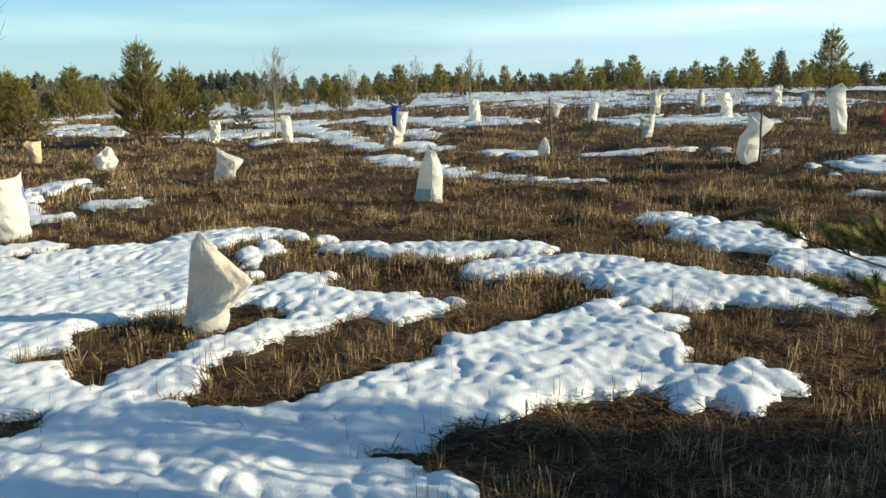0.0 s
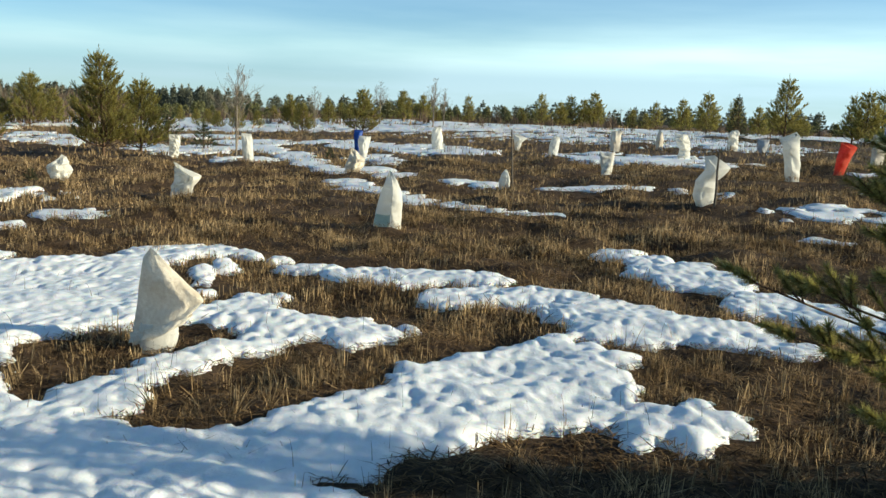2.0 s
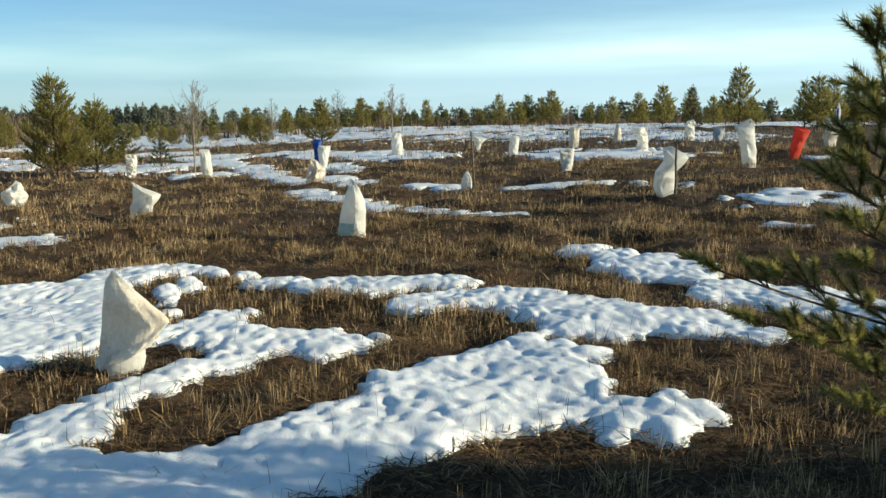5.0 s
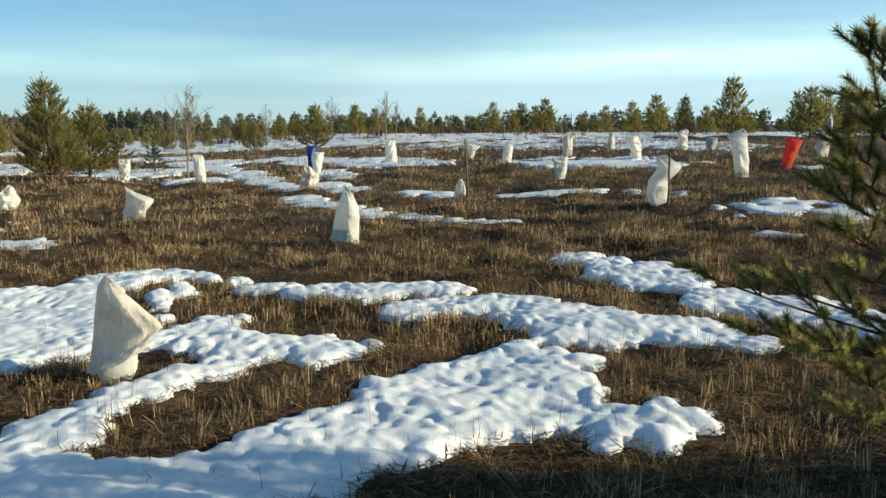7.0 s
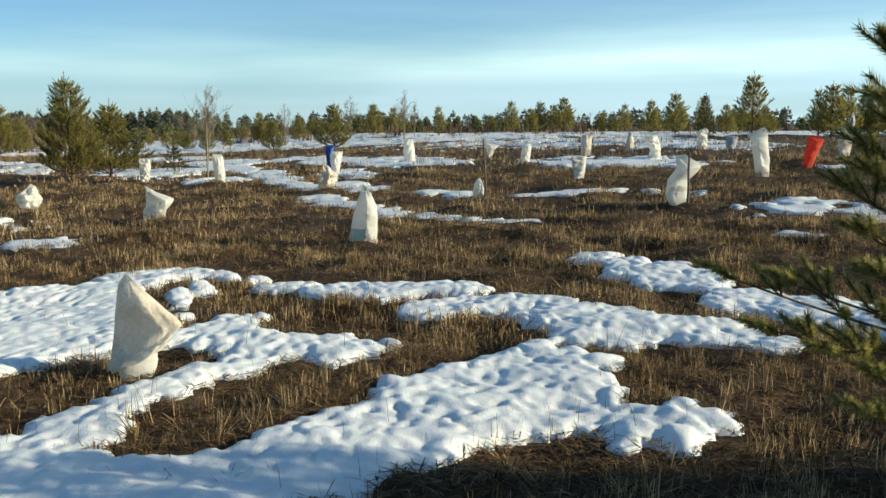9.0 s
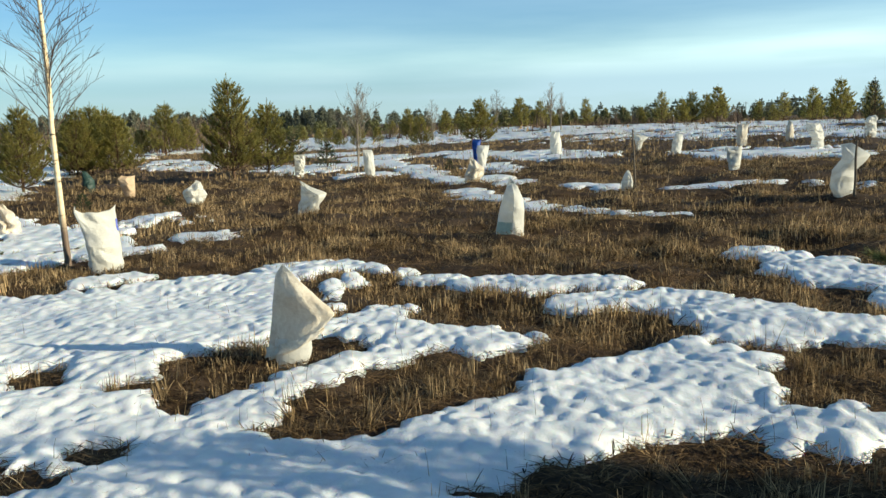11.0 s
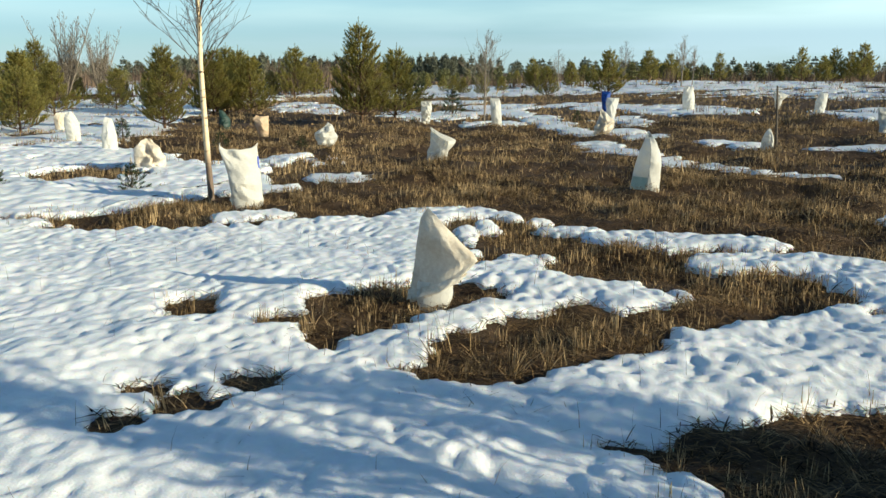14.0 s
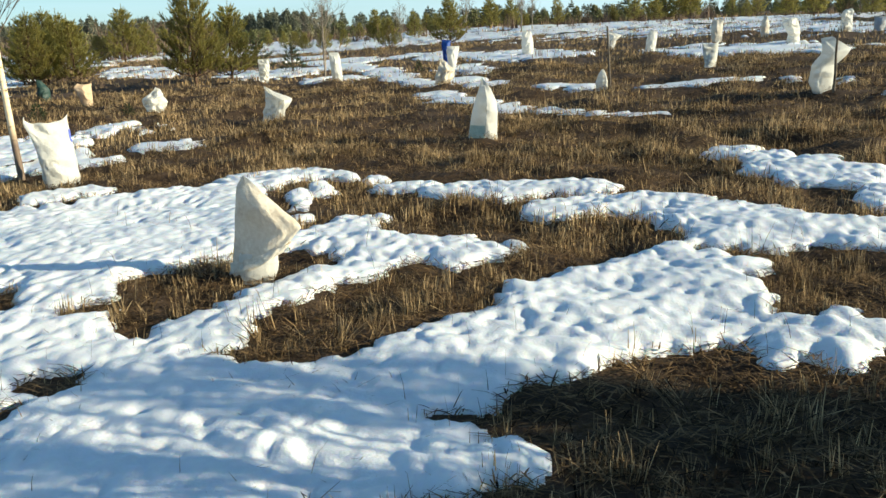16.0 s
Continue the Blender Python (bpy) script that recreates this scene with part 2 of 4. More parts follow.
def grid_faces(ni, nj):
    i, j = np.meshgrid(np.arange(ni - 1), np.arange(nj - 1), indexing="ij")
    a = (i * nj + j).ravel()
    return np.stack([a, a + nj, a + nj + 1, a + 1], 1)


def ring_faces(ni, nj):
    i, j = np.meshgrid(np.arange(ni - 1), np.arange(nj), indexing="ij")
    k = (j + 1) % nj
    return np.stack([i * nj + j, i * nj + k, (i + 1) * nj + k, (i + 1) * nj + j], -1).reshape(-1, 4)


def empty(name, x, y, z, turn=0.0):
    ob = new(name)
    ob.matrix_world = pose(x, y, z, 0, 0, turn)
    ob.empty_display_size = 0.2
    return ob


def tube(points, radii, sides=6):
    """Vertices and quads of a tapered tube along points."""
    p, r = np.asarray(points, float), np.asarray(radii, float)
    d = np.gradient(p, axis=0)
    d /= np.linalg.norm(d, axis=1, keepdims=True) + 1e-9
    ref = np.where(np.abs(d[:, 2:3]) > 0.9, [[1.0, 0, 0]], [[0, 0, 1.0]])
    u = np.cross(d, ref)
    u /= np.linalg.norm(u, axis=1, keepdims=True) + 1e-9
    w = np.cross(d, u)
    a = np.linspace(0, 2 * np.pi, sides, endpoint=False)
    v = p[:, None] + r[:, None, None] * (np.cos(a)[None, :, None] * u[:, None] + np.sin(a)[None, :, None] * w[:, None])
    return v.reshape(-1, 3), ring_faces(len(p), sides)


def joined(pieces):
    vs, fs, n = [], [], 0
    for v, f in pieces:
        vs.append(v)
        fs.append(f + n)
        n += len(v)
    return np.concatenate(vs), np.concatenate(fs)


# ---- snow: drifts as (x, y, half width across, half length along the line of sight) ----
MIDDLE_DRIFT = [(-1.37, 3.68, 0.28, 0.61), (-1.01, 3.68, 0.27, 0.62), (-0.73, 3.78, 0.22, 0.69), (-0.48, 4.23, 0.24, 0.66), (-0.22, 4.68, 0.22, 0.72), (0.09, 4.97, 0.24, 0.86), (0.44, 5.27, 0.25, 0.92), (0.78, 5.46, 0.24, 0.99), (1.01, 5.12, 0.20, 0.59)]
MIDDLE_LOBE = [(1.07, 5.95, 0.17, 0.37), (1.28, 5.84, 0.17, 0.19)]
EAST_LOBE = [(1.13, 4.88, 0.12, 0.36), (1.22, 4.59, 0.16, 0.36), (1.44, 4.57, 0.16, 0.44), (1.63, 4.60, 0.14, 0.17)]
SOUTH_LOBE = [(-0.72, 3.50, 0.20, 0.60), (-0.46, 3.59, 0.21, 0.57), (-0.17, 3.31, 0.19, 0.15)]
CROSS_BAND = [(0.15, 7.69, 0.31, 0.38), (0.58, 7.82, 0.34, 0.37), (1.02, 7.60, 0.33, 0.39), (1.14, 7.08, 0.34, 0.79), (1.55, 6.82, 0.33, 0.60), (1.94, 6.75, 0.30, 0.37), (2.22, 6.52, 0.30, 0.37), (2.49, 6.19, 0.29, 0.22)]
UPPER_BAND = [(-1.31, 9.01, 0.39, 0.22), (-0.77, 8.78, 0.38, 0.31), (-0.31, 8.59, 0.45, 0.40), (0.30, 8.61, 0.45, 0.34)]
BACK_BAND = [(-3.16, 9.60, 0.33, 0.54), (-2.90, 9.75, 0.33, 0.49), (-2.63, 9.87, 0.34, 0.40), (-2.33, 9.75, 0.29, 0.16)]
NORTHEAST_BAND = [(2.07, 10.16, 0.30, 0.41), (2.30, 9.45, 0.28, 0.67), (2.54, 8.95, 0.31, 0.68), (2.82, 8.55, 0.34, 0.48), (2.91, 7.57, 0.39, 0.55), (3.28, 7.23, 0.38, 0.51), (3.53, 6.77, 0.36, 0.41), (3.72, 6.29, 0.35, 0.32)]
WEST_FIELD = [(-5.50, 5.21, 0.54, 3.63), (-5.36, 5.92, 0.57, 2.71), (-4.73, 5.79, 0.36, 2.35), (-4.34, 5.96, 0.35, 2.37), (-3.89, 6.05, 0.34, 2.50), (-3.54, 6.30, 0.34, 2.45), (-3.37, 7.00, 0.37, 1.92), (-3.04, 7.52, 0.39, 1.71), (-2.77, 8.02, 0.32, 1.38)]
SOUTHWEST_FIELD = [(-3.27, 3.14, 0.43, 1.14), (-2.90, 3.44, 0.43, 1.32), (-2.37, 3.57, 0.41, 1.26), (-2.06, 3.83, 0.31, 1.41), (-1.66, 3.67, 0.27, 1.14), (-1.22, 3.49, 0.25, 0.85)]
RIDGE = [(-1.96, 4.74, 0.19, 0.28), (-1.81, 4.81, 0.19, 0.35), (-1.74, 5.13, 0.20, 0.20), (-1.64, 5.43, 0.21, 0.23), (-1.50, 5.66, 0.21, 0.19), (-1.38, 5.89, 0.20, 0.22), (-1.25, 6.06, 0.18, 0.27), (-1.14, 6.25, 0.16, 0.25)]
CENTRE_LOBE = [(-1.85, 6.84, 0.23, 0.27), (-1.65, 6.92, 0.23, 0.43), (-1.45, 6.96, 0.23, 0.56), (-1.19, 6.52, 0.22, 0.47), (-0.99, 6.51, 0.22, 0.33), (-0.80, 6.54, 0.22, 0.32), (-0.61, 6.44, 0.21, 0.47), (-0.46, 6.41, 0.16, 0.30)]
BAGA_HOLE = [(-2.66, 5.19, 0.26, 0.14), (-2.33, 5.28, 0.28, 0.66), (-2.17, 5.72, 0.26, 0.52), (-1.86, 5.91, 0.27, 0.48), (-1.56, 6.14, 0.26, 0.23)]
HOLE2 = [(-1.56, 4.55, 0.17, 0.16), (-1.41, 4.75, 0.21, 0.42), (-1.16, 4.98, 0.24, 0.64), (-0.87, 5.28, 0.26, 0.59), (-0.53, 5.38, 0.26, 0.42), (-0.21, 5.94, 0.28, 0.33), (0.18, 6.54, 0.31, 0.60), (0.58, 6.76, 0.32, 0.54), (0.83, 6.76, 0.21, 0.27)]
DIPS = [(-3.47, 5.28, 0.19, 0.29), (-2.82, 3.79, 0.14, 0.12), (-2.53, 3.65, 0.14, 0.16), (-2.41, 3.68, 0.13, 0.13), (-2.36, 4.05, 0.14, 0.18), (-2.71, 3.39, 0.13, 0.09), (-0.38, 3.75, 0.12, 0.05)]
SPECKS = [(-3.21, 9.85, 0.15, 0.25), (-2.27, 8.41, 0.12, 0.33), (-2.74, 9.19, 0.13, 0.18), (-2.79, 10.38, 0.15, 0.13), (-0.35, 6.53, 0.12, 0.14), (-0.19, 6.63, 0.12, 0.11), (-1.68, 7.62, 0.12, 0.09), (-1.37, 7.58, 0.12, 0.10), (-2.32, 8.55, 0.12, 0.29), (-2.18, 8.99, 0.13, 0.30), (-2.04, 9.61, 0.14, 0.18), (-1.73, 9.47, 0.13, 0.15), (-2.06, 7.66, 0.12, 0.12)]
FARWEST = [(-17.61, 20.10, 1.91, 15.59), (-20.20, 19.91, 3.25, 16.69), (-9.91, 12.33, 1.81, 4.98), (-8.73, 12.29, 0.79, 3.64), (-7.72, 12.14, 0.62, 2.69), (-7.15, 12.49, 0.55, 2.36), (-5.89, 11.36, 0.43, 0.65)]
FARNW = [(-49.67, 49.39, 3.67, 45.61), (-52.25, 57.82, 4.09, 54.44), (-46.15, 56.60, 3.48, 50.31), (-50.55, 68.51, 3.65, 62.12), (-54.40, 81.01, 3.72, 66.44), (-46.55, 76.63, 3.85, 41.58), (-46.00, 85.62, 4.17, 46.98), (-46.78, 98.14, 4.15, 43.86), (-42.97, 102.82, 4.25, 32.99)]
WESTDIRT = [(-9.55, 11.60, 0.43, 0.82), (-9.30, 12.08, 0.44, 0.99), (-8.84, 12.15, 0.36, 0.51), (-6.22, 7.98, 0.58, 0.19), (-5.81, 8.59, 0.59, 0.46), (-5.52, 9.06, 0.46, 0.72), (-5.10, 9.50, 0.46, 0.35)]
DIRTBAND = [(-4.97, 8.73, 0.29, 0.26), (-4.70, 9.00, 0.29, 0.25)]
SMALL_W = [(-7.60, 14.96, 0.32, 0.83), (-7.24, 15.16, 0.56, 0.67), (-5.51, 12.92, 0.47, 0.51), (-5.13, 12.78, 0.23, 0.30)]
TRACK_HEAD = [(-6.3, 32.66, 0.66, 1.85), (-5.1, 29.81, 0.69, 2.14), (-4.1, 26.69, 0.63, 1.8), (-3.22, 23.83, 0.4, 1.57), (-2.69, 22.83, 0.42, 0.86), (-7.55, 34.94, 1.16, 1.85)]
TRACK = [(-2.31, 20.26, 0.51, 0.35), (-1.76, 18.5, 0.56, 0.5), (-1.05, 17.25, 0.38, 0.3), (-0.43, 16.26, 0.38, 0.27), (0.17, 15.44, 0.41, 0.24), (0.68, 14.83, 0.39, 0.2), (1.52, 14.31, 0.52, 0.14)]
MID_LINE = [(-1.95, 23.55, 0.55, 0.95), (-1.23, 22.1, 0.56, 0.75), (0.28, 20.07, 0.41, 0.62), (0.86, 19.51, 0.43, 0.66), (2.25, 18.44, 0.44, 0.53), (2.92, 18.48, 0.49, 0.71), (3.6, 18.61, 0.43, 0.54), (4.1, 18.4, 0.23, 0.4), (4.71, 17.83, 0.15, 0.38)]
STRIP = [(-5.08, 40.53, 1.77, 2.33), (-3.01, 36.95, 1.9, 2.39), (-1.08, 34.96, 1.72, 2.94), (0.55, 32.3, 1.4, 1.81), (-2.39, 29.36, 0.81, 1.57), (-1.8, 27.39, 0.62, 1.24)]
EAST_STRIP = [(4.03, 29.64, 0.72, 1.39), (4.81, 28.87, 0.98, 2.18), (5.88, 27.83, 0.91, 2.19), (6.74, 26.95, 0.85, 2.59), (7.37, 25.48, 0.6, 1.66), (7.78, 24.64, 0.41, 0.92), (8.62, 24.7, 0.27, 0.6)]
EAST_SPOTS = [(10.18, 21.28, 0.42, 0.57), (8.02, 16.83, 0.21, 0.37), (5.02, 11.34, 0.28, 0.22), (5.39, 14.54, 0.13, 0.2), (5.24, 16.77, 0.18, 0.19)]
NORTHEAST_PATCH = [(5.84, 14.38, 0.27, 0.43), (6.11, 14.2, 0.39, 1.12), (6.53, 14.0, 0.34, 0.88), (6.82, 13.48, 0.32, 0.83), (6.76, 12.74, 0.26, 0.88)]
WEST_STRIPS = [(-18.27, 39.74, 1.21, 5.77), (-16.17, 37.73, 0.88, 5.72), (-11.26, 33.58, 0.7, 2.92), (-10.19, 32.93, 0.91, 3.62), (-9.15, 33.43, 1.19, 3.25), (-6.24, 27.71, 0.9, 1.5), (-8.56, 39.91, 1.89, 3.26), (-12.53, 46.9, 1.8, 2.96)]


def chained(rows):
    """Rows of one drift with a further one half way between neighbours."""
    out = []
    for a, b in zip(rows, rows[1:]):
        out += [a, tuple((p + q) / 2 for p, q in zip(a, b))]
    return out + [rows[-1]]


MIDDLE_DRIFT, CROSS_BAND, WEST_FIELD, SOUTHWEST_FIELD, TRACK = (
    chained(rows) for rows in (MIDDLE_DRIFT, CROSS_BAND, WEST_FIELD, SOUTHWEST_FIELD, TRACK))
DRIFTS = [MIDDLE_DRIFT, MIDDLE_LOBE, EAST_LOBE, SOUTH_LOBE, CROSS_BAND, UPPER_BAND, BACK_BAND, NORTHEAST_BAND, WEST_FIELD, SOUTHWEST_FIELD,
          SMALL_W, FARNW, FARWEST, STRIP, EAST_STRIP, EAST_SPOTS, NORTHEAST_PATCH, WEST_STRIPS]
HOLES = [BAGA_HOLE, HOLE2, DIPS, WESTDIRT]
LATER = [SPECKS, RIDGE, CENTRE_LOBE, DIRTBAND]


def drift_field(x, y, rows):
    best = np.full(x.shape, -9.0)
    for cx, cy, across, along in rows:
        r = math.hypot(cx, cy)
        ax, ay = cx / r, cy / r
        dx, dy = x - cx, y - cy
        u, v = (dx * ay - dy * ax) / across, (dx * ax + dy * ay) / along
        u, v = np.abs(u) + 1e-6, np.abs(v) + 1e-6
        d = (u ** 2.6 + v ** 2.6) ** (1 / 2.6)
        slope = np.hypot((u / d) ** 1.6 / across, (v / d) ** 1.6 / along)
        best = np.maximum(best, np.minimum((1 - d) / slope, min(across, along)))
    return best


def snow_depth_field(x, y):
    """Positive inside snow, roughly in metres from its edge."""
    far = np.clip((np.hypot(x, y) - 10) / 25, 0, 1)
    wob = (vnoise(x / 0.4, y / 0.45, 11) - 0.5) * 0.17 + (vnoise(x / 0.12, y / 0.15, 12) - 0.5) * 0.10 + (vnoise(x / 0.06, y / 0.07, 13) - 0.5) * 0.06
    wob = wob * 0.9 + far * ((vnoise(x / 2.5, y / 1.2, 14) - 0.5) * 0.9 + (vnoise(x / 0.8, y / 0.9, 18) - 0.5) * 0.5)
    mid = np.clip((np.hypot(x, y) - 9) / 7, 0, 1)
    wob = wob + mid * ((vnoise(x / 0.3, y / 0.5, 19) - 0.5) * 0.75 + 0.02 + (vnoise(x / 0.9, y / 2.0, 20) - 0.5) * 0.4 + (vnoise(x / 0.2, y / 0.3, 36) - 0.5) * 0.4)
    s = np.full(x.shape, -9.0)
    for rows in DRIFTS:
        s = np.maximum(s, drift_field(x, y, rows))
    for rows in HOLES:
        s = np.minimum(s, -drift_field(x, y, rows))
    for rows in LATER:
        s = np.maximum(s, drift_field(x, y, rows))
    # the open field beyond 45 m lies mostly under snow, with bare strips
    open_field = (vnoise(x / 26.0, y / 5.0, 15) * 0.55 + vnoise(x / 2.6, y / 1.7, 16) * 0.45 - 0.43 + 0.09 * np.clip(x / 15, 0, 1)) * 2.4
    bound = 47 - 16 * np.clip(x / 11, -0.5, 1)
    limit = 82 - 0.5 * np.clip(x, -60, 20) + 14 * vnoise(x / 18.0, 0 * y, 17)
    s = np.maximum(s, np.minimum(np.minimum(open_field, (y - bound) * 0.15), (limit - y) * 0.2))
    # thawed gaps in the mid field
    s = np.minimum(s, (vnoise(x / 1.1, y / 2.4, 33) - 0.16) * 1.7 + (1 - mid) * 5)
    # round the camera's stand the field is bare
    s = np.minimum(s, np.hypot(x, y) - 2.45 + (vnoise(x / 0.7, y / 0.7, 29) - 0.5) * 0.6)
    # the ruts of the old track hold narrow lines of snow
    ruts = drift_field(x, y, TRACK_HEAD + TRACK + MID_LINE) + 0.45 * wob
    return np.maximum(s + wob - 0.12 * far, ruts)


def soil_z(x, y):
    """The bare soil: the ground, heaped into tussocks where no snow lies."""
    x, y = np.asarray(x, float), np.asarray(y, float)
    r = np.hypot(x, y)
    open_soil = np.clip(-snow_depth_field(x, y) / 0.25, 0, 1) / (1 + (r / 70.0) ** 2)
    wide = np.clip((r - 8) / 10, 0, 1)
    heap = 0.20 * (vnoise(x / 0.5, y / 0.45, 31) - 0.62) * (1 - 0.4 * wide) + 0.36 * wide * (vnoise(x / 1.7, y / 1.1, 32) - 0.5) + 0.075 * (vnoise(x / 0.2, y / 0.2, 34) - 0.5) + 0.20 * np.clip((r - 5) / 4, 0, 1) * (vnoise(x / 0.95, y / 0.7, 35) - 0.55)
    return ground_z(x, y) + heap * open_soil


# ---- ground ----
def build_ground():
    u = np.linspace(-1, 1, 361)
    xs = -2 + 4.0 * np.sinh(7.2 * u)
    ys = 9 + 4.0 * np.sinh(7.2 * u)
    x, y = np.meshgrid(xs, ys, indexing="ij")
    v = np.stack([x, y, soil_z(x, y)], -1).reshape(-1, 3)
    g = mesh_object("ground", v, grid_faces(361, 361)[:, ::-1], SOIL)
    tagged(g, "brown peaty field ground with dead grass", "ground", kind="structure")


build_ground()


# ---- snow ----
def build_snow(name, x0, x1, y0, y1, step, keep, depth, edge, label):
    xs, ys = np.arange(x0, x1, step), np.arange(y0, y1, step)
    x, y = np.meshgrid(xs, ys, indexing="ij")
    s = snow_depth_field(x, y)
    t = np.clip((s + 0.012) / edge, 0, 1)
    body = depth * (1 - (1 - t) ** 2.2) ** 0.62 * (0.75 + 0.5 * vnoise(x / 0.6, y / 0.6, 26))
    # sun cups: rounded hollows a hand's width across
    wx, wy = x + 0.12 * vnoise(x / 0.3, y / 0.3, 24), y + 0.12 * vnoise(x / 0.3, y / 0.3, 25)
    rough = 0.5 + 0.9 * vnoise(x / 0.9, y / 0.9, 27)
    wide = 1.0 if step < 0.03 else 1.8
    n1 = vnoise(wx / (0.085 * wide), wy / (0.12 * wide), 21) - 0.5
    cups = wide * (n1 * 0.030 - n1 * n1 * 0.05) * rough + (vnoise(x / 0.17, y / 0.24, 22) - 0.5) * 0.014 \
        + (vnoise(x / 0.8, y / 0.9, 28) - 0.5) * 0.028 + (vnoise(x / 0.05, y / 0.06, 23) - 0.5) * 0.010
    z = ground_z(x, y) + np.where(t > 0, body + cups * np.clip(t * 1.5, 0, 1), -0.06)
    z = z - 0.03 * (t <= 0)
    f = grid_faces(len(xs), len(ys))[:, ::-1]
    inside = (s > -0.03 - step * 0.3).ravel() & keep(x, y).ravel()
    f = f[inside[f].any(1) & keep(x, y).ravel()[f].all(1)]
    used, inv = np.unique(f, return_inverse=True)
    v = np.stack([x, y, z], -1).reshape(-1, 3)[used]
    ob = mesh_object(name, v, inv.reshape(-1, 4), SNOW)
    tagged(ob, label, "snow", kind="stuff")
    return ob


def in_near(x, y):
    return (x > -7.0) & (x < 4.6) & (y > 1.2) & (y < 11.0)


def in_west(x, y):
    return (x > -14.0) & (x < -6.7) & (y > 4.0) & (y < 17.0)


build_snow("snow", -7.03, 4.63, 1.2, 11.03, 0.025, lambda x, y: in_near(x, y), 0.062, 0.17, "old white melting snow with dimples and ragged edges")
build_snow("snow", -14.0, -6.65, 4.0, 17.0, 0.045, lambda x, y: in_west(x, y) & ~in_near(x - 0.25, y), 0.07, 0.13, "old white dimpled snow around sacks and a birch")
build_snow("snow", -34.0, 14.0, 2.0, 52.0, 0.11, lambda x, y: (~in_near(x + 0.25, y) | ~in_near(x - 0.25, y) | ~in_near(x, y + 0.25)) & ~(in_west(x + 0.2, y) & in_west(x - 0.2, y) & in_west(x, y + 0.2)), 0.035, 0.30, "thin white melting snow patches between grass")
build_snow("snow", -110.0, 80.0, 51.5, 140.0, 0.4, lambda x, y: y > 51, 0.12, 0.4, "snow covering the far open field")

# ---- dead grass ----
def blades(x, y, z, height, width, lean, rng, segs=2, bend=1.7):
    """Tapering blades, one island each; bend 1: straight stalks."""
    n = len(x)
    a = rng.uniform(0, 2 * np.pi, n)
    b = rng.uniform(0, 2 * np.pi, n)
    side = np.stack([np.cos(b), np.sin(b), 0 * b], -1)
    out = np.stack([np.cos(a), np.sin(a), 0 * a], -1)
    base = np.stack([x, y, z - 0.01], -1)
    up = np.array([0, 0, 1.0])
    rows = []
    for k in range(segs + 1):
        s = k / segs
        c = base + out * (lean * height * s ** bend)[:, None] + up * (height * s * (1 - 0.35 * np.minimum(lean, 1.5) * s))[:, None]
        w = width * (1 - 0.75 * s)
        rows += [c - side * w[:, None] / 2, c + side * w[:, None] / 2]
    v = np.stack(rows, 1)
    per = 2 * (segs + 1)
    f = np.concatenate([np.array([[2 * k, 2 * k + 1, 2 * k + 3, 2 * k + 2]]) for k in range(segs)])
    faces = (np.arange(n)[:, None, None] * per + f[None]).reshape(-1, 4)
    return v.reshape(-1, 3), faces


def scatter(rng, count, r0, r1, a0=-50.0, a1=34.0):
    """Random spots in a wedge of the field, even by area."""
    r = np.sqrt(rng.uniform(r0 * r0, r1 * r1, count))
    a = np.radians(rng.uniform(a0, a1, count))
    return r * np.sin(a), r * np.cos(a)


def on_soil(x, y, rng):
    """Spots where grass stands: bare soil, and here and there through thin snow."""
    bare = snow_depth_field(x, y)
    chance = rng.uniform(0, 1, len(x))
    return (bare < -0.02) | ((bare < 0.04) & (chance < 0.3)) | ((bare < 0.4) & (np.hypot(x, y) > 10) & (chance < 0.25))


def build_grass(name, tufts, per, r0, r1, h0, h1, width, spread, seed, clump, label, mat, a0=-50.0, a1=34.0, even=0.0, sag=0.75):
    """Mown stubble in tufts: stiff stalks stand close together, each tuft with its own lean, thin mats between."""
    rng = np.random.default_rng(seed)
    x, y = scatter(rng, tufts, r0, r1, a0, a1)
    wide = vnoise(x / clump, y / clump, seed + 40)
    fine = vnoise(x / (clump * 0.3), y / (clump * 0.3), seed + 41)
    thick = 0.55 * wide + 0.45 * fine
    ok = on_soil(x, y, rng) & (rng.uniform(0, 1, tufts) < np.clip((thick - 0.43) * 6.0, 0.08 + even, 1))
    x, y, thick = x[ok], y[ok], thick[ok]
    tall = rng.uniform(h0, h1, len(x)) * (0.35 + 1.1 * thick) * np.where(rng.uniform(0, 1, len(x)) < 0.06, 1.5, 1.0)
    flat = rng.uniform(0, 1, len(x)) < 0.4
    away = rng.uniform(0, 6.283, len(x))
    tip = np.where(flat, rng.uniform(0.5, 1.9, len(x)) * sag / 0.75, np.abs(rng.normal(0, 0.16, len(x))))
    x, y, tall, flat, away, tip = (np.repeat(v, per) for v in (x, y, tall, flat, away, tip))
    n = len(x)
    x, y = x + rng.normal(0, spread, n), y + rng.normal(0, spread, n)
    h = tall * rng.uniform(0.45, 1.15, n)
    lean = np.abs(rng.normal(0, 0.2 * sag, n)) + np.where(flat, rng.uniform(0.0, 0.5, n), 0.02)
    v, f = blades(x, y, soil_z(x, y), h, width * rng.uniform(0.5, 1.5, n), lean, rng, bend=1.15)
    k = len(v) // n
    v = v.reshape(n, k, 3)
    up = np.maximum(v[:, :, 2] - v[:, :1, 2], 0)
    v[:, :, 0] += up * (np.cos(away) * tip)[:, None]
    v[:, :, 1] += up * (np.sin(away) * tip)[:, None]
    v[:, :, 2] -= up * (1 - 1 / np.sqrt(1 + tip ** 2))[:, None]
    tagged(mesh_object(name, v.reshape(-1, 3), f, mat, smooth=False), label, "grass", kind="stuff")


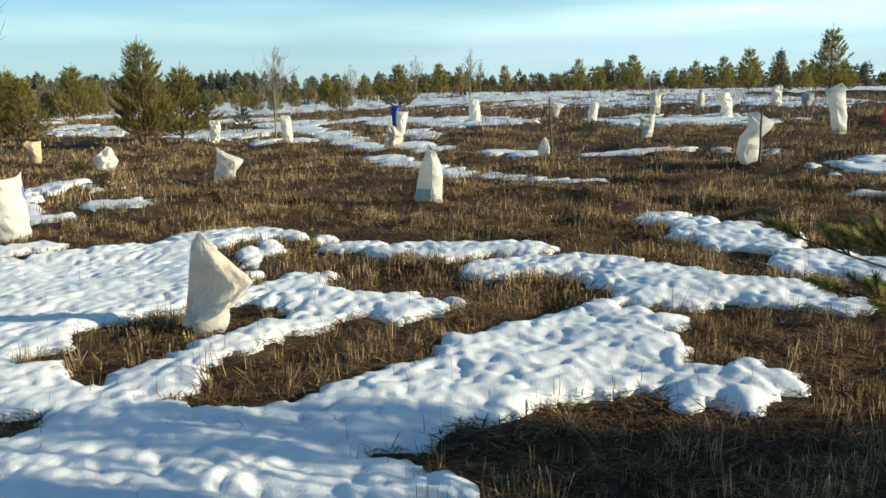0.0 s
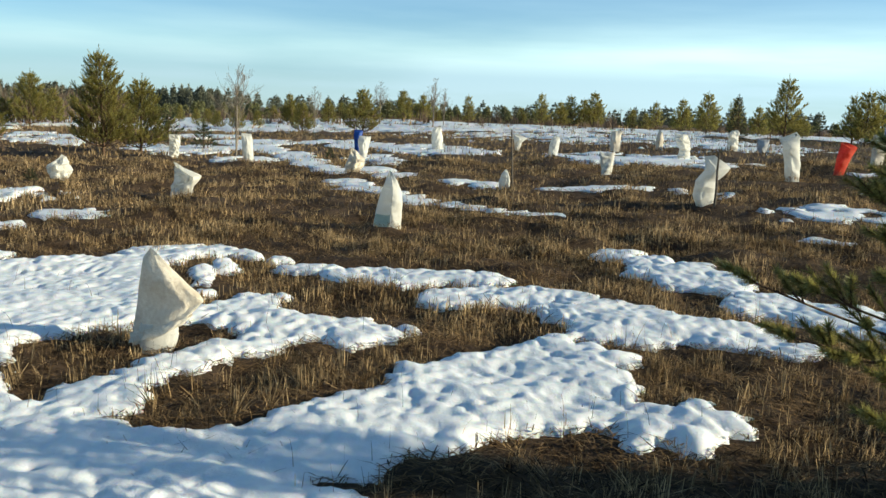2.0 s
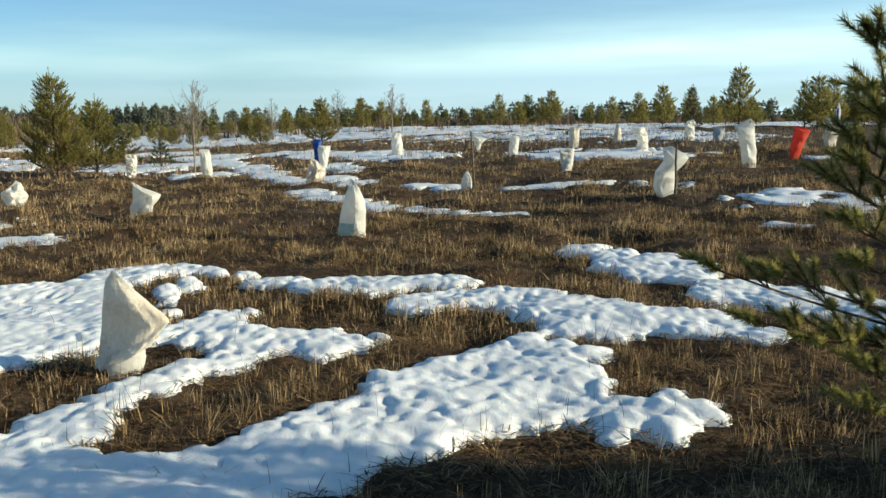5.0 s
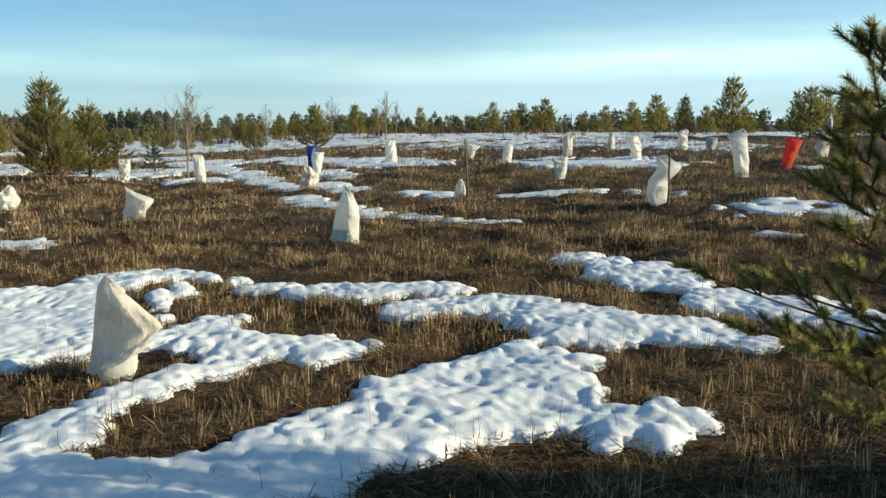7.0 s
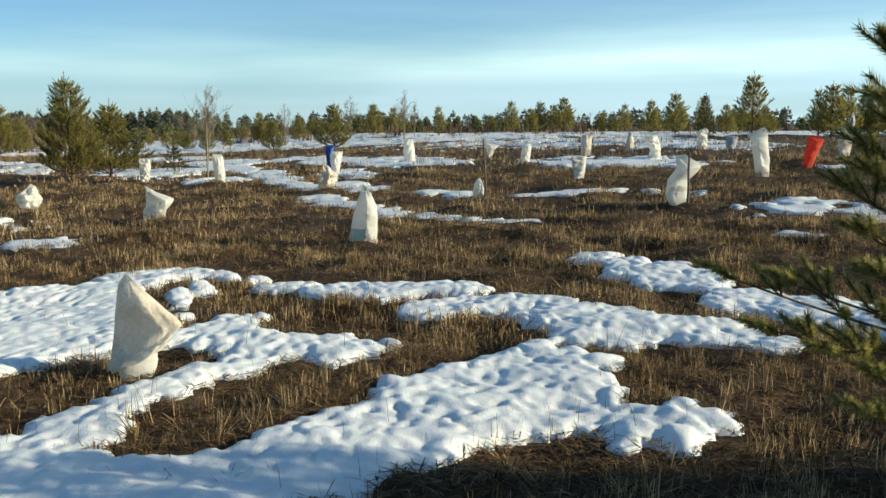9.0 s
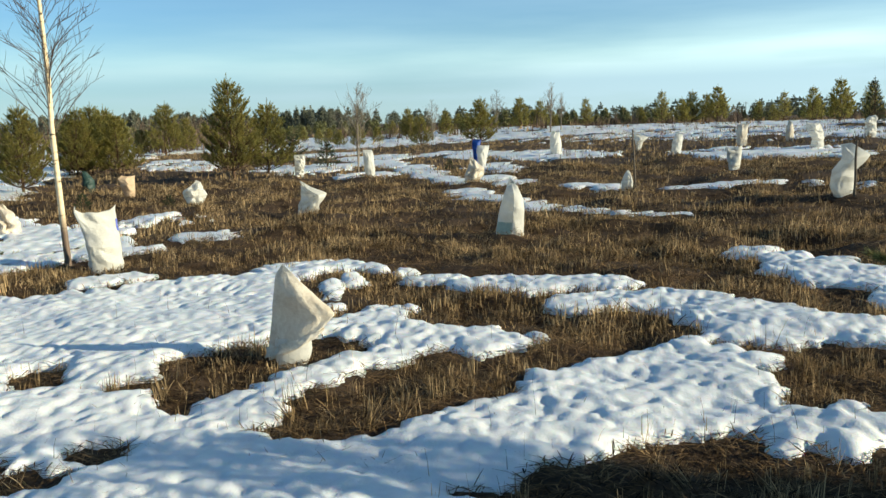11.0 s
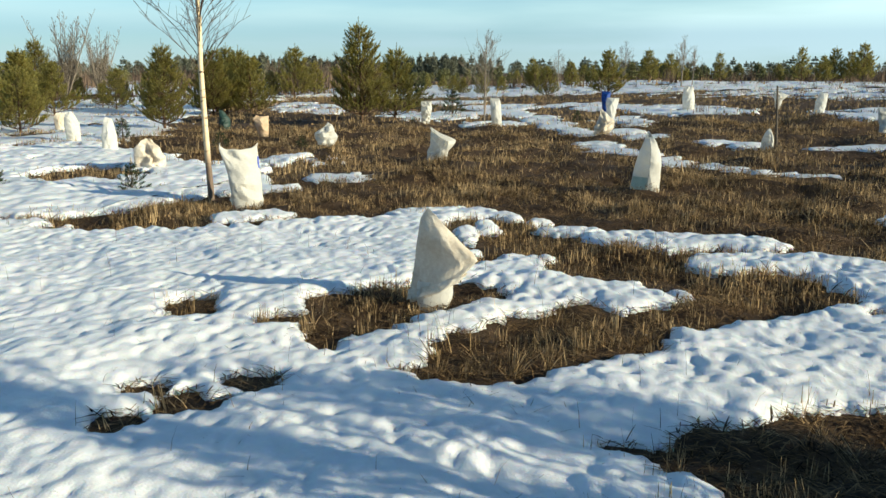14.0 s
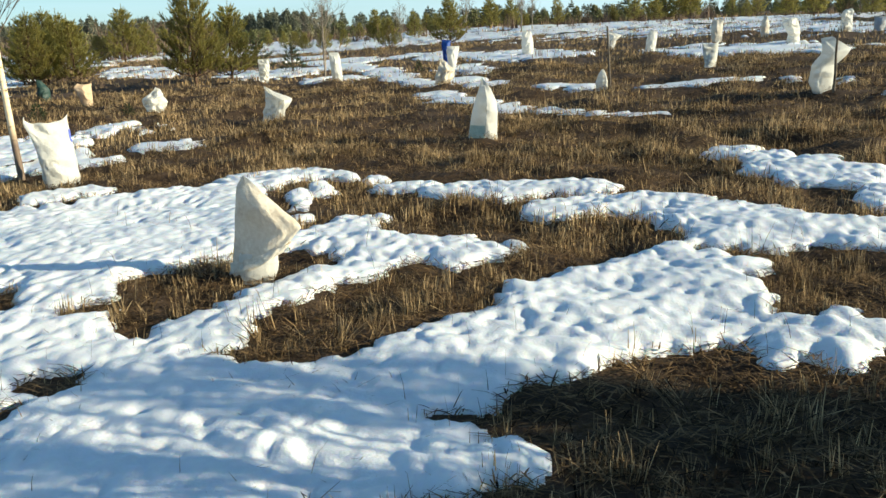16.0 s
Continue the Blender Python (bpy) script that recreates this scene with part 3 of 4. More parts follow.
def build_straw(name, count, r0, r1, length, width, seed, label, a0=-50.0, a1=34.0):
    """Fallen, matted stems lying on the soil."""
    rng = np.random.default_rng(seed)
    x, y = scatter(rng, count, r0, r1, a0, a1)
    ok = snow_depth_field(x, y) < 0.0
    x, y = x[ok], y[ok]
    n = len(x)
    # stems fall in loose swathes
    a = vnoise(x / 0.35, y / 0.35, seed + 60) * 14.0 + rng.normal(0, 1.8, n)
    ln = length * rng.uniform(0.4, 1.3, n)
    d = np.stack([np.cos(a), np.sin(a), rng.uniform(-0.05, 0.26, n)], -1)
    s = np.stack([-np.sin(a), np.cos(a), 0 * a], -1) * (width * rng.uniform(0.6, 1.4, n))[:, None]
    p = np.stack([x, y, soil_z(x, y) + rng.uniform(0.0, 0.05, n)], -1)
    m = p + d * (ln * 0.5)[:, None] + np.array([0, 0, 1]) * (ln * rng.uniform(0, 0.06, n))[:, None]
    e = p + d * ln[:, None]
    v = np.stack([p - s, p + s, m - s, m + s, e - s * 0.3, e + s * 0.3], 1).reshape(-1, 3)
    f = (np.arange(n)[:, None, None] * 6 + np.array([[0, 1, 3, 2], [2, 3, 5, 4]])[None]).reshape(-1, 4)
    tagged(mesh_object(name, v, f, LITTER, smooth=False), label, "grass", kind="stuff")


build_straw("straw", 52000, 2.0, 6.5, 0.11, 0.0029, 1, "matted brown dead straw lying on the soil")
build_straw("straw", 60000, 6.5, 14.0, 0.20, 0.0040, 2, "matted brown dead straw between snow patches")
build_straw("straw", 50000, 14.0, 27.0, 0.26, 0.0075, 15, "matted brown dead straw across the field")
build_grass("grass", 7000, 8, 2.0, 6.5, 0.055, 0.135, 0.0056, 0.026, 3, 0.7, "short dry tan grass stubble in dense tufts", GRASS)
build_grass("grass", 24000, 9, 6.5, 14.0, 0.055, 0.14, 0.0088, 0.05, 4, 1.5, "short dry tan grass stubble in dense tufts", GRASS)
build_grass("grass", 30000, 7, 14.0, 27.0, 0.07, 0.16, 0.013, 0.10, 5, 2.4, "dry tan grass stubble across the field", GRASS, even=0.06)
build_grass("grass", 34000, 5, 26.0, 62.0, 0.08, 0.19, 0.034, 0.28, 6, 2.4, "dry brown grass tufts across the far field", HEATH, even=0.25)
build_grass("grass", 8000, 4, 62.0, 130.0, 0.15, 0.5, 0.10, 0.25, 7, 5.0, "low brown heath beyond the snow", HEATH)
build_grass("grass", 450, 7, 2.0, 9.5, 0.10, 0.20, 0.0036, 0.05, 14, 0.5, "long bent stalks of dead straw", GRASS, sag=2.2)
build_grass("grass", 420, 13, 2.3, 6.0, 0.11, 0.19, 0.0060, 0.022, 22, 0.5, "upright tufts of pale cut stalks", GRASS, sag=0.4)
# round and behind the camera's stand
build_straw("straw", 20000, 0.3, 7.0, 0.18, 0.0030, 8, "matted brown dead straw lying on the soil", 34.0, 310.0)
build_grass("grass", 7500, 9, 0.3, 7.0, 0.06, 0.15, 0.005, 0.03, 9, 0.45, "short dry brown grass stalks", GRASS, 34.0, 310.0)
build_grass("grass", 1100, 10, 0.3, 2.0, 0.06, 0.15, 0.005, 0.03, 13, 0.45, "short dry brown grass stalks", GRASS)
build_grass("grass", 9000, 6, 7.0, 26.0, 0.08, 0.18, 0.016, 0.08, 10, 0.9, "dry brown grass tufts across the field", GRASS, 34.0, 310.0, even=0.3)


def build_debris():
    """Needles, bark and straw bits on the old snow."""
    rng = np.random.default_rng(12)
    x, y = scatter(rng, 5200, 2.5, 9.5)
    ok = snow_depth_field(x, y) > 0.06
    x, y = x[ok], y[ok]
    v, f = blades(x, y, ground_z(x, y) + 0.05, rng.uniform(0.015, 0.06, len(x)), np.full(len(x), 0.004), rng.uniform(0.8, 2.5, len(x)), rng, segs=1)
    tagged(mesh_object("snow_debris", v, f, LITTER, smooth=False), "specks of dead straw and bark on the snow", "debris", kind="stuff")


build_debris()


def build_stalks():
    """Single dry weeds that poke through the snow."""
    rng = np.random.default_rng(9)
    x, y = scatter(rng, 3000, 3.0, 9.0)
    s = snow_depth_field(x, y)
    ok = (s > 0) & (rng.uniform(0, 1, len(x)) < np.where(s < 0.15, 0.5, 0.05))
    x, y = x[ok], y[ok]
    v, f = blades(x, y, ground_z(x, y) + 0.06, rng.uniform(0.04, 0.17, len(x)), np.full(len(x), 0.0034), rng.uniform(0, 0.5, len(x)), rng)
    tagged(mesh_object("weed_stalks", v, f, LITTER, smooth=False), "thin dry weed stalks standing in the snow", "weeds", kind="stuff")


build_stalks()


# ---- trees ----
def needle_tufts(p, d, length, needle, per, width, rng, open_out=0.62):
    """Bottle-brush shoots: p roots, d directions; one triangle a needle."""
    n = len(p)
    d = d / (np.linalg.norm(d, axis=1, keepdims=True) + 1e-9)
    ref = np.where(np.abs(d[:, 2:3]) > 0.9, [[1.0, 0, 0]], [[0, 0, 1.0]])
    u = np.cross(d, ref)
    u /= np.linalg.norm(u, axis=1, keepdims=True)
    w = np.cross(d, u)
    s = rng.uniform(0.0, 1.0, (n, per)) ** 0.8
    a = rng.uniform(0, 2 * np.pi, (n, per))
    root = p[:, None] + d[:, None] * (s * np.reshape(length, (-1, 1)))[..., None]
    rad = np.cos(a)[..., None] * u[:, None] + np.sin(a)[..., None] * w[:, None]
    tan = -np.sin(a)[..., None] * u[:, None] + np.cos(a)[..., None] * w[:, None]
    k = rng.uniform(0.7, 1.15, (n, per, 1)) * needle * (1.1 - 0.35 * s[..., None])
    tip = root + (rad * open_out + d[:, None] * 0.8) * k
    v = np.stack([root - tan * width / 2, root + tan * width / 2, tip], 2).reshape(-1, 3)
    return v, np.arange(len(v)).reshape(-1, 3)


def pine_shape(height, spread, seed, whorls, per, needle, width, shoot, arms=5, bare=0.08, density=1.0, up=0.55):
    """A young pine: whorls of arms, each with side twigs, all ending in upturned brushes of needles."""
    rng = np.random.default_rng(seed)
    wood, roots, ways = [], [], []
    sway = rng.normal(0, 0.02, 2) * height
    zs = np.linspace(0, height, 9)
    stem = np.stack([sway[0] * (zs / height) ** 2, sway[1] * (zs / height) ** 2, zs], -1)
    wood.append(tube(stem, np.linspace(0.017, 0.004, 9) * height + 0.004, 7))
    for i in range(whorls):
        s = bare + (0.95 - bare) * (i + rng.uniform(-0.2, 0.2)) / whorls
        z0 = s * height
        reach = spread * 0.52 * (1 - s) ** 1.05 * (0.74 + 0.26 * min(1, s * 4)) * rng.uniform(0.85, 1.12) + 0.02 * height
        k = arms + rng.integers(-1, 2)
        a0 = rng.uniform(0, 6.28)
        for j in range(k):
            a = a0 + 6.283 * j / k + rng.normal(0, 0.25)
            ln = reach * rng.uniform(0.62, 1.18)
            q = np.linspace(0, 1, 5)
            lift = up * (0.55 + s)
            out = np.array([np.cos(a), np.sin(a), 0.0])
            b = np.stack([out[0] * ln * q, out[1] * ln * q, z0 + ln * lift * q ** 1.6], -1)
            b[:, :2] += sway * s ** 2
            wood.append(tube(b, np.linspace(0.006, 0.002, 5) * height * (1.1 - s), 4))
            # side twigs, shorter towards the tip
            m = max(2, int(ln / shoot * 2.2 * density))
            t = rng.uniform(0.22, 0.97, m)
            at = np.stack([np.interp(t, q, b[:, c]) for c in range(3)], -1)
            turn = rng.choice([-1, 1], m) * rng.uniform(0.4, 1.2, m)
            side = np.stack([np.cos(a + turn), np.sin(a + turn), np.full(m, 0.25)], -1)
            far = (0.12 + 0.42 * (1 - t)) * ln * rng.uniform(0.5, 1.1, m)
            foot = at + side * far[:, None]
            way = side * 0.42 + out * 0.2 + np.array([0, 0, 0.9]) + rng.normal(0, 0.18, (m, 3))
            for g, h in zip(at, foot):
                wood.append(tube(np.stack([g, h]), [0.0016 * height, 0.001 * height], 3))
            tips = np.stack([out * 0.55 + [0, 0, 0.9], np.array([np.cos(a + 0.7), np.sin(a + 0.7), 0.8]), np.array([np.cos(a - 0.7), np.sin(a - 0.7), 0.8])])
            roots += [foot, np.repeat(b[-1:], 3, 0)]
            ways += [way, tips]
    roots.append(np.repeat(stem[-1:] - [[0, 0, shoot * 0.5]], 4, 0))
    ways.append(np.array([[0.02, 0.0, 1.0], [0.5, 0.2, 1.0], [-0.4, 0.35, 1.0], [0.0, -0.5, 1.0]]))
    p, d = np.concatenate(roots), np.concatenate(ways)
    ln = shoot * rng.uniform(0.6, 1.25, len(p))
    ln[-4] = shoot * 1.6
    v, f = needle_tufts(p, d, ln, needle, per, width, rng)
    dn = d / np.linalg.norm(d, axis=1, keepdims=True)
    for a, b, c in zip(p, dn, ln):
        wood.append(tube(np.stack([a, a + b * c]), [0.0018 * height + 0.001, 0.001], 3))
    return joined(wood), (v, f)


def tree(name, wood, crown, x, y, turn, label, category, group="", bark=PINE_BARK, leaf=NEEDLE):
    root = empty(name, x, y, float(soil_z(x, y)) - 0.02, turn)
    mesh_object("trunk", wood[0], wood[1], bark, parent=root)
    mesh_object("crown", crown[0], crown[1], leaf, smooth=False, parent=root)
    return tagged(root, label, category, group)


def plant(prototype, x, y, size, turn):
    m = pose(x, y, float(soil_z(x, y)) - 0.02, 0, 0, turn) @ Matrix.Diagonal((size, size, size, 1))
    c = copy_thing(prototype, m)
    c.matrix_basis = m
    return c



YOUNG = "young pines"
wood, crown = pine_shape(3.0, 2.15, 5, 17, 60, 0.060, 0.014, 0.27, arms=7, density=2.1, bare=0.10, up=0.62)
pine_big = tree("pine", wood, crown, -10.23, 26.62, 0, "bushy young green pine tree in dead grass", "pine tree", YOUNG)
wood, crown = pine_shape(2.35, 2.1, 6, 11, 40, 0.075, 0.018, 0.24, arms=7, density=1.9, up=0.65)
pine_wide = tree("pine", wood, crown, -4.48, 47.74, 40, "dense young green pine tree", "pine tree", YOUNG)
wood, crown = pine_shape(3.0, 2.1, 7, 13, 46, 0.085, 0.017, 0.27, arms=6, density=1.7, bare=0.12, up=0.6)
pine_tall = tree("pine", wood, crown, 15.97, 42.46, 10, "tall open-crowned green pine tree", "pine tree", YOUNG)
wood, crown = pine_shape(2.7, 1.4, 8, 18, 12, 0.07, 0.022, 0.16, arms=6, density=0.9, bare=0.05, up=0.12)
spruce = tree("spruce", wood, crown, 18.46, 57.09, 0, "slender dark green young spruce", "spruce tree", "", leaf=DARK_NEEDLE)

# coarser crowns for the far field
wood, crown = pine_shape(2.4, 1.9, 16, 10, 22, 0.10, 0.028, 0.24, arms=7, density=1.6, up=0.65)
pine_far = tree("pine", wood, crown, -13.0, 73.9, 40, "young green pine tree at the far side of the field", "pine tree", YOUNG)
wood, crown = pine_shape(3.0, 1.7, 17, 11, 22, 0.12, 0.026, 0.28, arms=6, density=1.2, bare=0.10, up=0.75)
pine_slim = tree("pine", wood, crown, 24.0, 75.0, 40, "slim young green pine tree at the far side", "pine tree", YOUNG)
# prototype, x, y, size, turn
for proto, x, y, size, turn in [
    (pine_wide, -10.05, 29.4, 1.0, 20), (pine_big, -14.79, 22.69, 0.80, 77), (pine_big, -17.56, 30.28, 0.85, 130), (pine_wide, -16.6, 31.5, 0.95, 200),
    (pine_wide, -19.52, 35.9, 1.05, 31), (pine_big, -21.0, 37.5, 0.9, 99), (pine_wide, -25.03, 53.61, 1.35, 10), (pine_wide, -17.41, 19.96, 0.72, 300),
    (pine_wide, -23.78, 33.12, 0.75, 12), (pine_wide, -27.0, 31.5, 1.0, 140), (pine_big, -29.75, 35.61, 1.0, 55), (pine_wide, -22.5, 26.0, 0.9, 250),
    (pine_wide, -8.61, 53.3, 0.75, 80), (pine_far, -3.94, 78.98, 1.12, 5), (pine_far, -2.2, 80.0, 0.98, 15)]:
    plant(proto, x, y, size, turn)

# further young pines out in the field: x, y, height
rng_trees = random.Random(4)
for x, y, h in [(6.9, 84.7, 1.78), (8.3, 79.6, 2.95), (10.2, 81.4, 2.35), (11.3, 83.2, 2.94), (12.8, 85.0, 2.73), (13.5, 82.9, 3.31), (1.6, 70.0, 2.31), (-13.0, 73.9, 1.67), (-9.5, 71.4, 2.06), (-9.5, 79.4, 1.78), (-9.3, 84.5, 1.73), (-1.1, 85.0, 1.62), (-16.2, 83.4, 1.51), (17.1, 83.3, 1.89), (18.3, 83.0, 1.62), (18.5, 79.9, 2.61), (18.9, 72.6, 2.72), (19.4, 67.2, 3.12), (20.3, 58.6, 2.05), (21.7, 60.2, 1.83), (24.3, 61.4, 1.68), (20.6, 45.6, 2.54), (20.3, 43.5, 2.69), (21.8, 45.0, 2.54)]:
    proto, full = rng_trees.choice([(pine_far, 2.6), (pine_far, 2.6), (pine_slim, 3.2)])
    plant(proto, x, y, h / full * 1.03, rng_trees.uniform(0, 360))
for x, y, h in [(23.4, 46.4, 2.31), (24.0, 46.1, 2.38), (26.1, 48.4, 2.62), (-13.7, 58.4, 1.60), (-15.9, 62.0, 1.30), (-13.7, 64.6, 1.26), (-18.9, 67.4, 1.42), (-18.6, 69.5, 1.37), (-22.9, 76.7, 1.53), (-26.8, 53.7, 1.72), (-28.7, 55.0, 1.97), (-26.7, 36.2, 1.14), (-30.6, 39.6, 1.43), (-22.7, 27.9, 2.06), (-22.3, 25.7, 2.38), (-20.3, 22.1, 2.29), (-23.4, 34.9, 1.60), (-21.8, 33.5, 1.91), (-18.3, 31.0, 1.95), (-17.6, 31.4, 2.06), (-25.0, 56.8, 2.37)]:
    proto, full = rng_trees.choice([(pine_far, 2.6), (pine_wide, 2.55), (pine_slim, 3.2)])
    plant(proto, x, y, h / full * 1.03, rng_trees.uniform(0, 360))


# the pine close by the camera's way: a core of short arms, and long arms reaching out of it
ARMS = [((1.87, 3.02, 1.6), (1.49, 2.71, 1.88)), ((1.86, 3.03, 1.65), (1.52, 2.69, 1.89)),
        ((1.88, 3.02, 1.68), (1.49, 2.72, 1.73)), ((1.87, 3.02, 1.46), (1.53, 2.7, 1.65)),
        ((1.87, 3.01, 1.4), (1.46, 2.74, 1.58)), ((1.87, 3.0, 1.33), (1.47, 2.72, 1.5)),
        ((1.87, 2.99, 1.23), (1.41, 2.75, 1.45)), ((1.87, 2.98, 1.13), (1.46, 2.71, 1.31)),
        ((1.86, 2.93, 0.88), (1.04, 2.76, 1.17)), ((1.86, 2.94, 0.93), (1.21, 2.69, 1.16)),
        ((1.85, 2.92, 0.84), (1.15, 2.69, 1.01)), ((1.86, 2.93, 0.88), (1.36, 2.69, 0.94)),
        ((1.84, 2.87, 0.65), (1.46, 2.62, 0.88)), ((1.83, 2.85, 0.57), (1.43, 2.6, 0.76)),
        ((1.87, 2.96, 1.03), (1.48, 2.68, 1.19))]


def near_pine_shape(trunk, seed):
    rng = np.random.default_rng(seed)
    wood, crown = pine_shape(2.25, 1.25, seed, 10, 120, 0.048, 0.0036, 0.16, arms=5, density=0.7, bare=0.10, up=0.5)
    twigs, roots, ways, lengths = [wood], [], [], []
    foot = np.array(trunk)
    for a, b in ARMS:
        a, b = np.array(a) - foot, np.array(b) - foot
        start = np.array([0.0, 0.0, a[2] - 0.10])
        t = np.linspace(0, 1, 8)[:, None]
        axis = start * (1 - t) ** 2 + (a - [0, 0, 0.03]) * 2 * t * (1 - t) + b * t * t
        twigs.append(tube(axis, np.linspace(0.009, 0.0035, 8), 6))
        along = (b - a) / np.linalg.norm(b - a)
        across = np.cross(along, [0, 0, 1.0])
        across /= np.linalg.norm(across)
        # side twigs leave in whorls of two or three and end in upturned brushes
        for s in (0.38, 0.55, 0.72, 0.88):
            p = np.array([np.interp(s, t[:, 0], axis[:, c]) for c in range(3)])
            for side in (-1, 1, rng.choice([-0.3, 0.3])):
                w = along * 0.9 + across * side * rng.uniform(0.5, 0.9) + np.array([0, 0, rng.uniform(0.05, 0.5)])
                w /= np.linalg.norm(w)
                stalk = rng.uniform(0.05, 0.13) * (1.25 - s)
                twigs.append(tube(np.stack([p, p + w * stalk]), [0.004, 0.003], 4))
                roots.append(p + w * stalk)
                ways.append(w + np.array([0, 0, rng.uniform(0.1, 0.6)]) + rng.normal(0, 0.12, 3))
                lengths.append(rng.uniform(0.08, 0.15))
        for w in (along, along + across * 0.45, along - across * 0.45):
            roots.append(b - along * 0.03)
            ways.append(w + np.array([0, 0, 0.15]))
            lengths.append(rng.uniform(0.10, 0.16))
    p, d, ln = np.array(roots), np.array(ways), np.array(lengths)
    v, f = needle_tufts(p, d, ln, 0.046, 190, 0.0032, rng, 0.7)
    dn = d / np.linalg.norm(d, axis=1, keepdims=True)
    for q, w, c in zip(p, dn, ln):
        twigs.append(tube(np.stack([q, q + w * c]), [0.0035, 0.0015], 4))
    return joined(twigs), (np.concatenate([crown[0], v]), np.concatenate([crown[1], f + len(crown[0])]))


wood, crown = near_pine_shape((2.45, 2.72, float(soil_z(2.45, 2.72)) - 0.02), 21)
near_pine = tree("pine", wood, crown, 2.45, 2.72, 0, "young green pine standing close by", "pine tree", YOUNG, leaf=SHADED_NEEDLE)
# its neighbours, whose shade falls over the foreground
plant(pine_tall, 4.8, 3.2, 0.66, 160)
plant(pine_wide, 3.6, 3.1, 0.36, 60)
plant(pine_wide, 3.3, 2.7, 0.45, 200)
plant(pine_wide, 3.2, 3.45, 0.42, 310)


def bare_shape(height, branches, reach, radius, seed, low=0.18, rise_angle=1.25, twigs=5, stems=1, fork=0.0, fine=0.001):
    """A leafless tree: stem and, apart from it, its thin branches and twigs."""
    rng = np.random.default_rng(seed)
    stem_parts, thin = [], []
    for k in range(stems):
        q = np.linspace(0, 1, 12)
        lean = rng.normal(0, 0.012, 2) + (rng.normal(0, fork, 2) if stems > 1 else 0)
        bend = np.cumsum(rng.normal(0, 0.006, (12, 2)), 0) * height
        hk = height * (1 if k == 0 else rng.uniform(0.7, 1.0))
        axis = np.stack([lean[0] * hk * q + bend[:, 0] * q, lean[1] * hk * q + bend[:, 1] * q, hk * q], -1)
        stem_parts.append(tube(axis, radius * (1 - 0.93 * q) * (1.0 if k == 0 else 0.7) + 0.002, 9))
        for i in range(branches):
            s = low + (0.97 - low) * (i + rng.uniform(0, 1)) / branches
            at = np.array([np.interp(s, q, axis[:, c]) for c in range(3)])
            a = rng.uniform(0, 6.283)
            ln = reach * (1.1 - s) * rng.uniform(0.6, 1.25)
            t = np.linspace(0, 1, 7)
            el = rise_angle * rng.uniform(0.75, 1.1)
            wob = np.cumsum(rng.normal(0, 0.02, (7, 3)), 0) * ln
            out = np.array([math.cos(a) * math.cos(el), math.sin(a) * math.cos(el), math.sin(el)])
            b = at + out * (ln * t)[:, None] + wob * t[:, None] + np.array([math.cos(a), math.sin(a), -0.35]) * (0.30 * ln * t ** 2)[:, None]
            r0 = radius * 0.17 * (1.1 - s)
            thin.append(tube(b, np.linspace(max(r0, fine * 1.6), fine * 1.4, 7), 5))
            for j in range(twigs):
                u = rng.uniform(0.25, 0.95)
                p = np.array([np.interp(u, t, b[:, c]) for c in range(3)])
                w = out + rng.normal(0, 0.42, 3) + np.array([0, 0, 0.15])
                w /= np.linalg.norm(w)
                tl = ln * rng.uniform(0.18, 0.42)
                g = np.linspace(0, 1, 4)
                c = p + w * (tl * g)[:, None] + rng.normal(0, 0.03, 3) * (tl * g ** 2)[:, None]
                thin.append(tube(c, np.linspace(r0 * 0.45 + fine * 0.6, fine, 4), 3))
    return stem_parts, joined(thin)


def bare_tree(name, shape, x, y, lean, label, bark):
    root = empty(name, x, y, float(soil_z(x, y)) - 0.03)
    root.matrix_world = root.matrix_world @ pose(0, 0, 0, 0, lean, 0)
    for v, f in shape[0]:
        mesh_object("trunk" if len(shape[0]) == 1 else "stem", v, f, bark, parent=root)
    tagged(mesh_object("crown", *shape[1], PALE_TWIG if bark is PALE_TWIG else TWIG, parent=root), "thin leafless branches")
    return tagged(root, label, "birch tree" if bark is BIRCH else "bare tree")


bare_tree("birch", bare_shape(6.4, 125, 1.1, 0.040, 31, low=0.25, rise_angle=1.05, twigs=9, fine=0.0015), -6.08, 10.14, -3.0, "slender bare white-barked birch on a snow edge", BIRCH)
bare_tree("birch", bare_shape(2.9, 22, 1.8, 0.026, 32, low=0.34, rise_angle=1.30, twigs=7, stems=3, fork=0.09, fine=0.0028), -6.75, 28.72, 0, "small bare birch in dead grass", PALE_TWIG)
far_bare = bare_tree("birch", bare_shape(3.4, 26, 1.5, 0.045, 33, low=0.3, rise_angle=1.36, twigs=6, stems=2, fork=0.05, fine=0.0045), -1.0, 61.99, 0, "bare birch out in the field", PALE_TWIG)
for x, y, size in [(-5.28, 69.8, 1.0), (24.6, 67.67, 0.6), (-9.08, 61.33, 0.85), (-0.3, 63.0, 0.8)]:
    plant(far_bare, x, y, size, x * 50)
willow = bare_tree("willow", bare_shape(4.6, 26, 1.3, 0.04, 34, low=0.12, rise_angle=1.38, twigs=7, stems=13, fork=0.15, fine=0.0045), -29.84, 37.6, 0, "bare multi-stemmed willow bush in the snow", PALE_TWIG)
plant(willow, -29.2, 39.5, 0.85, 70)
plant(willow, -26.2, 37.0, 0.35, 140)


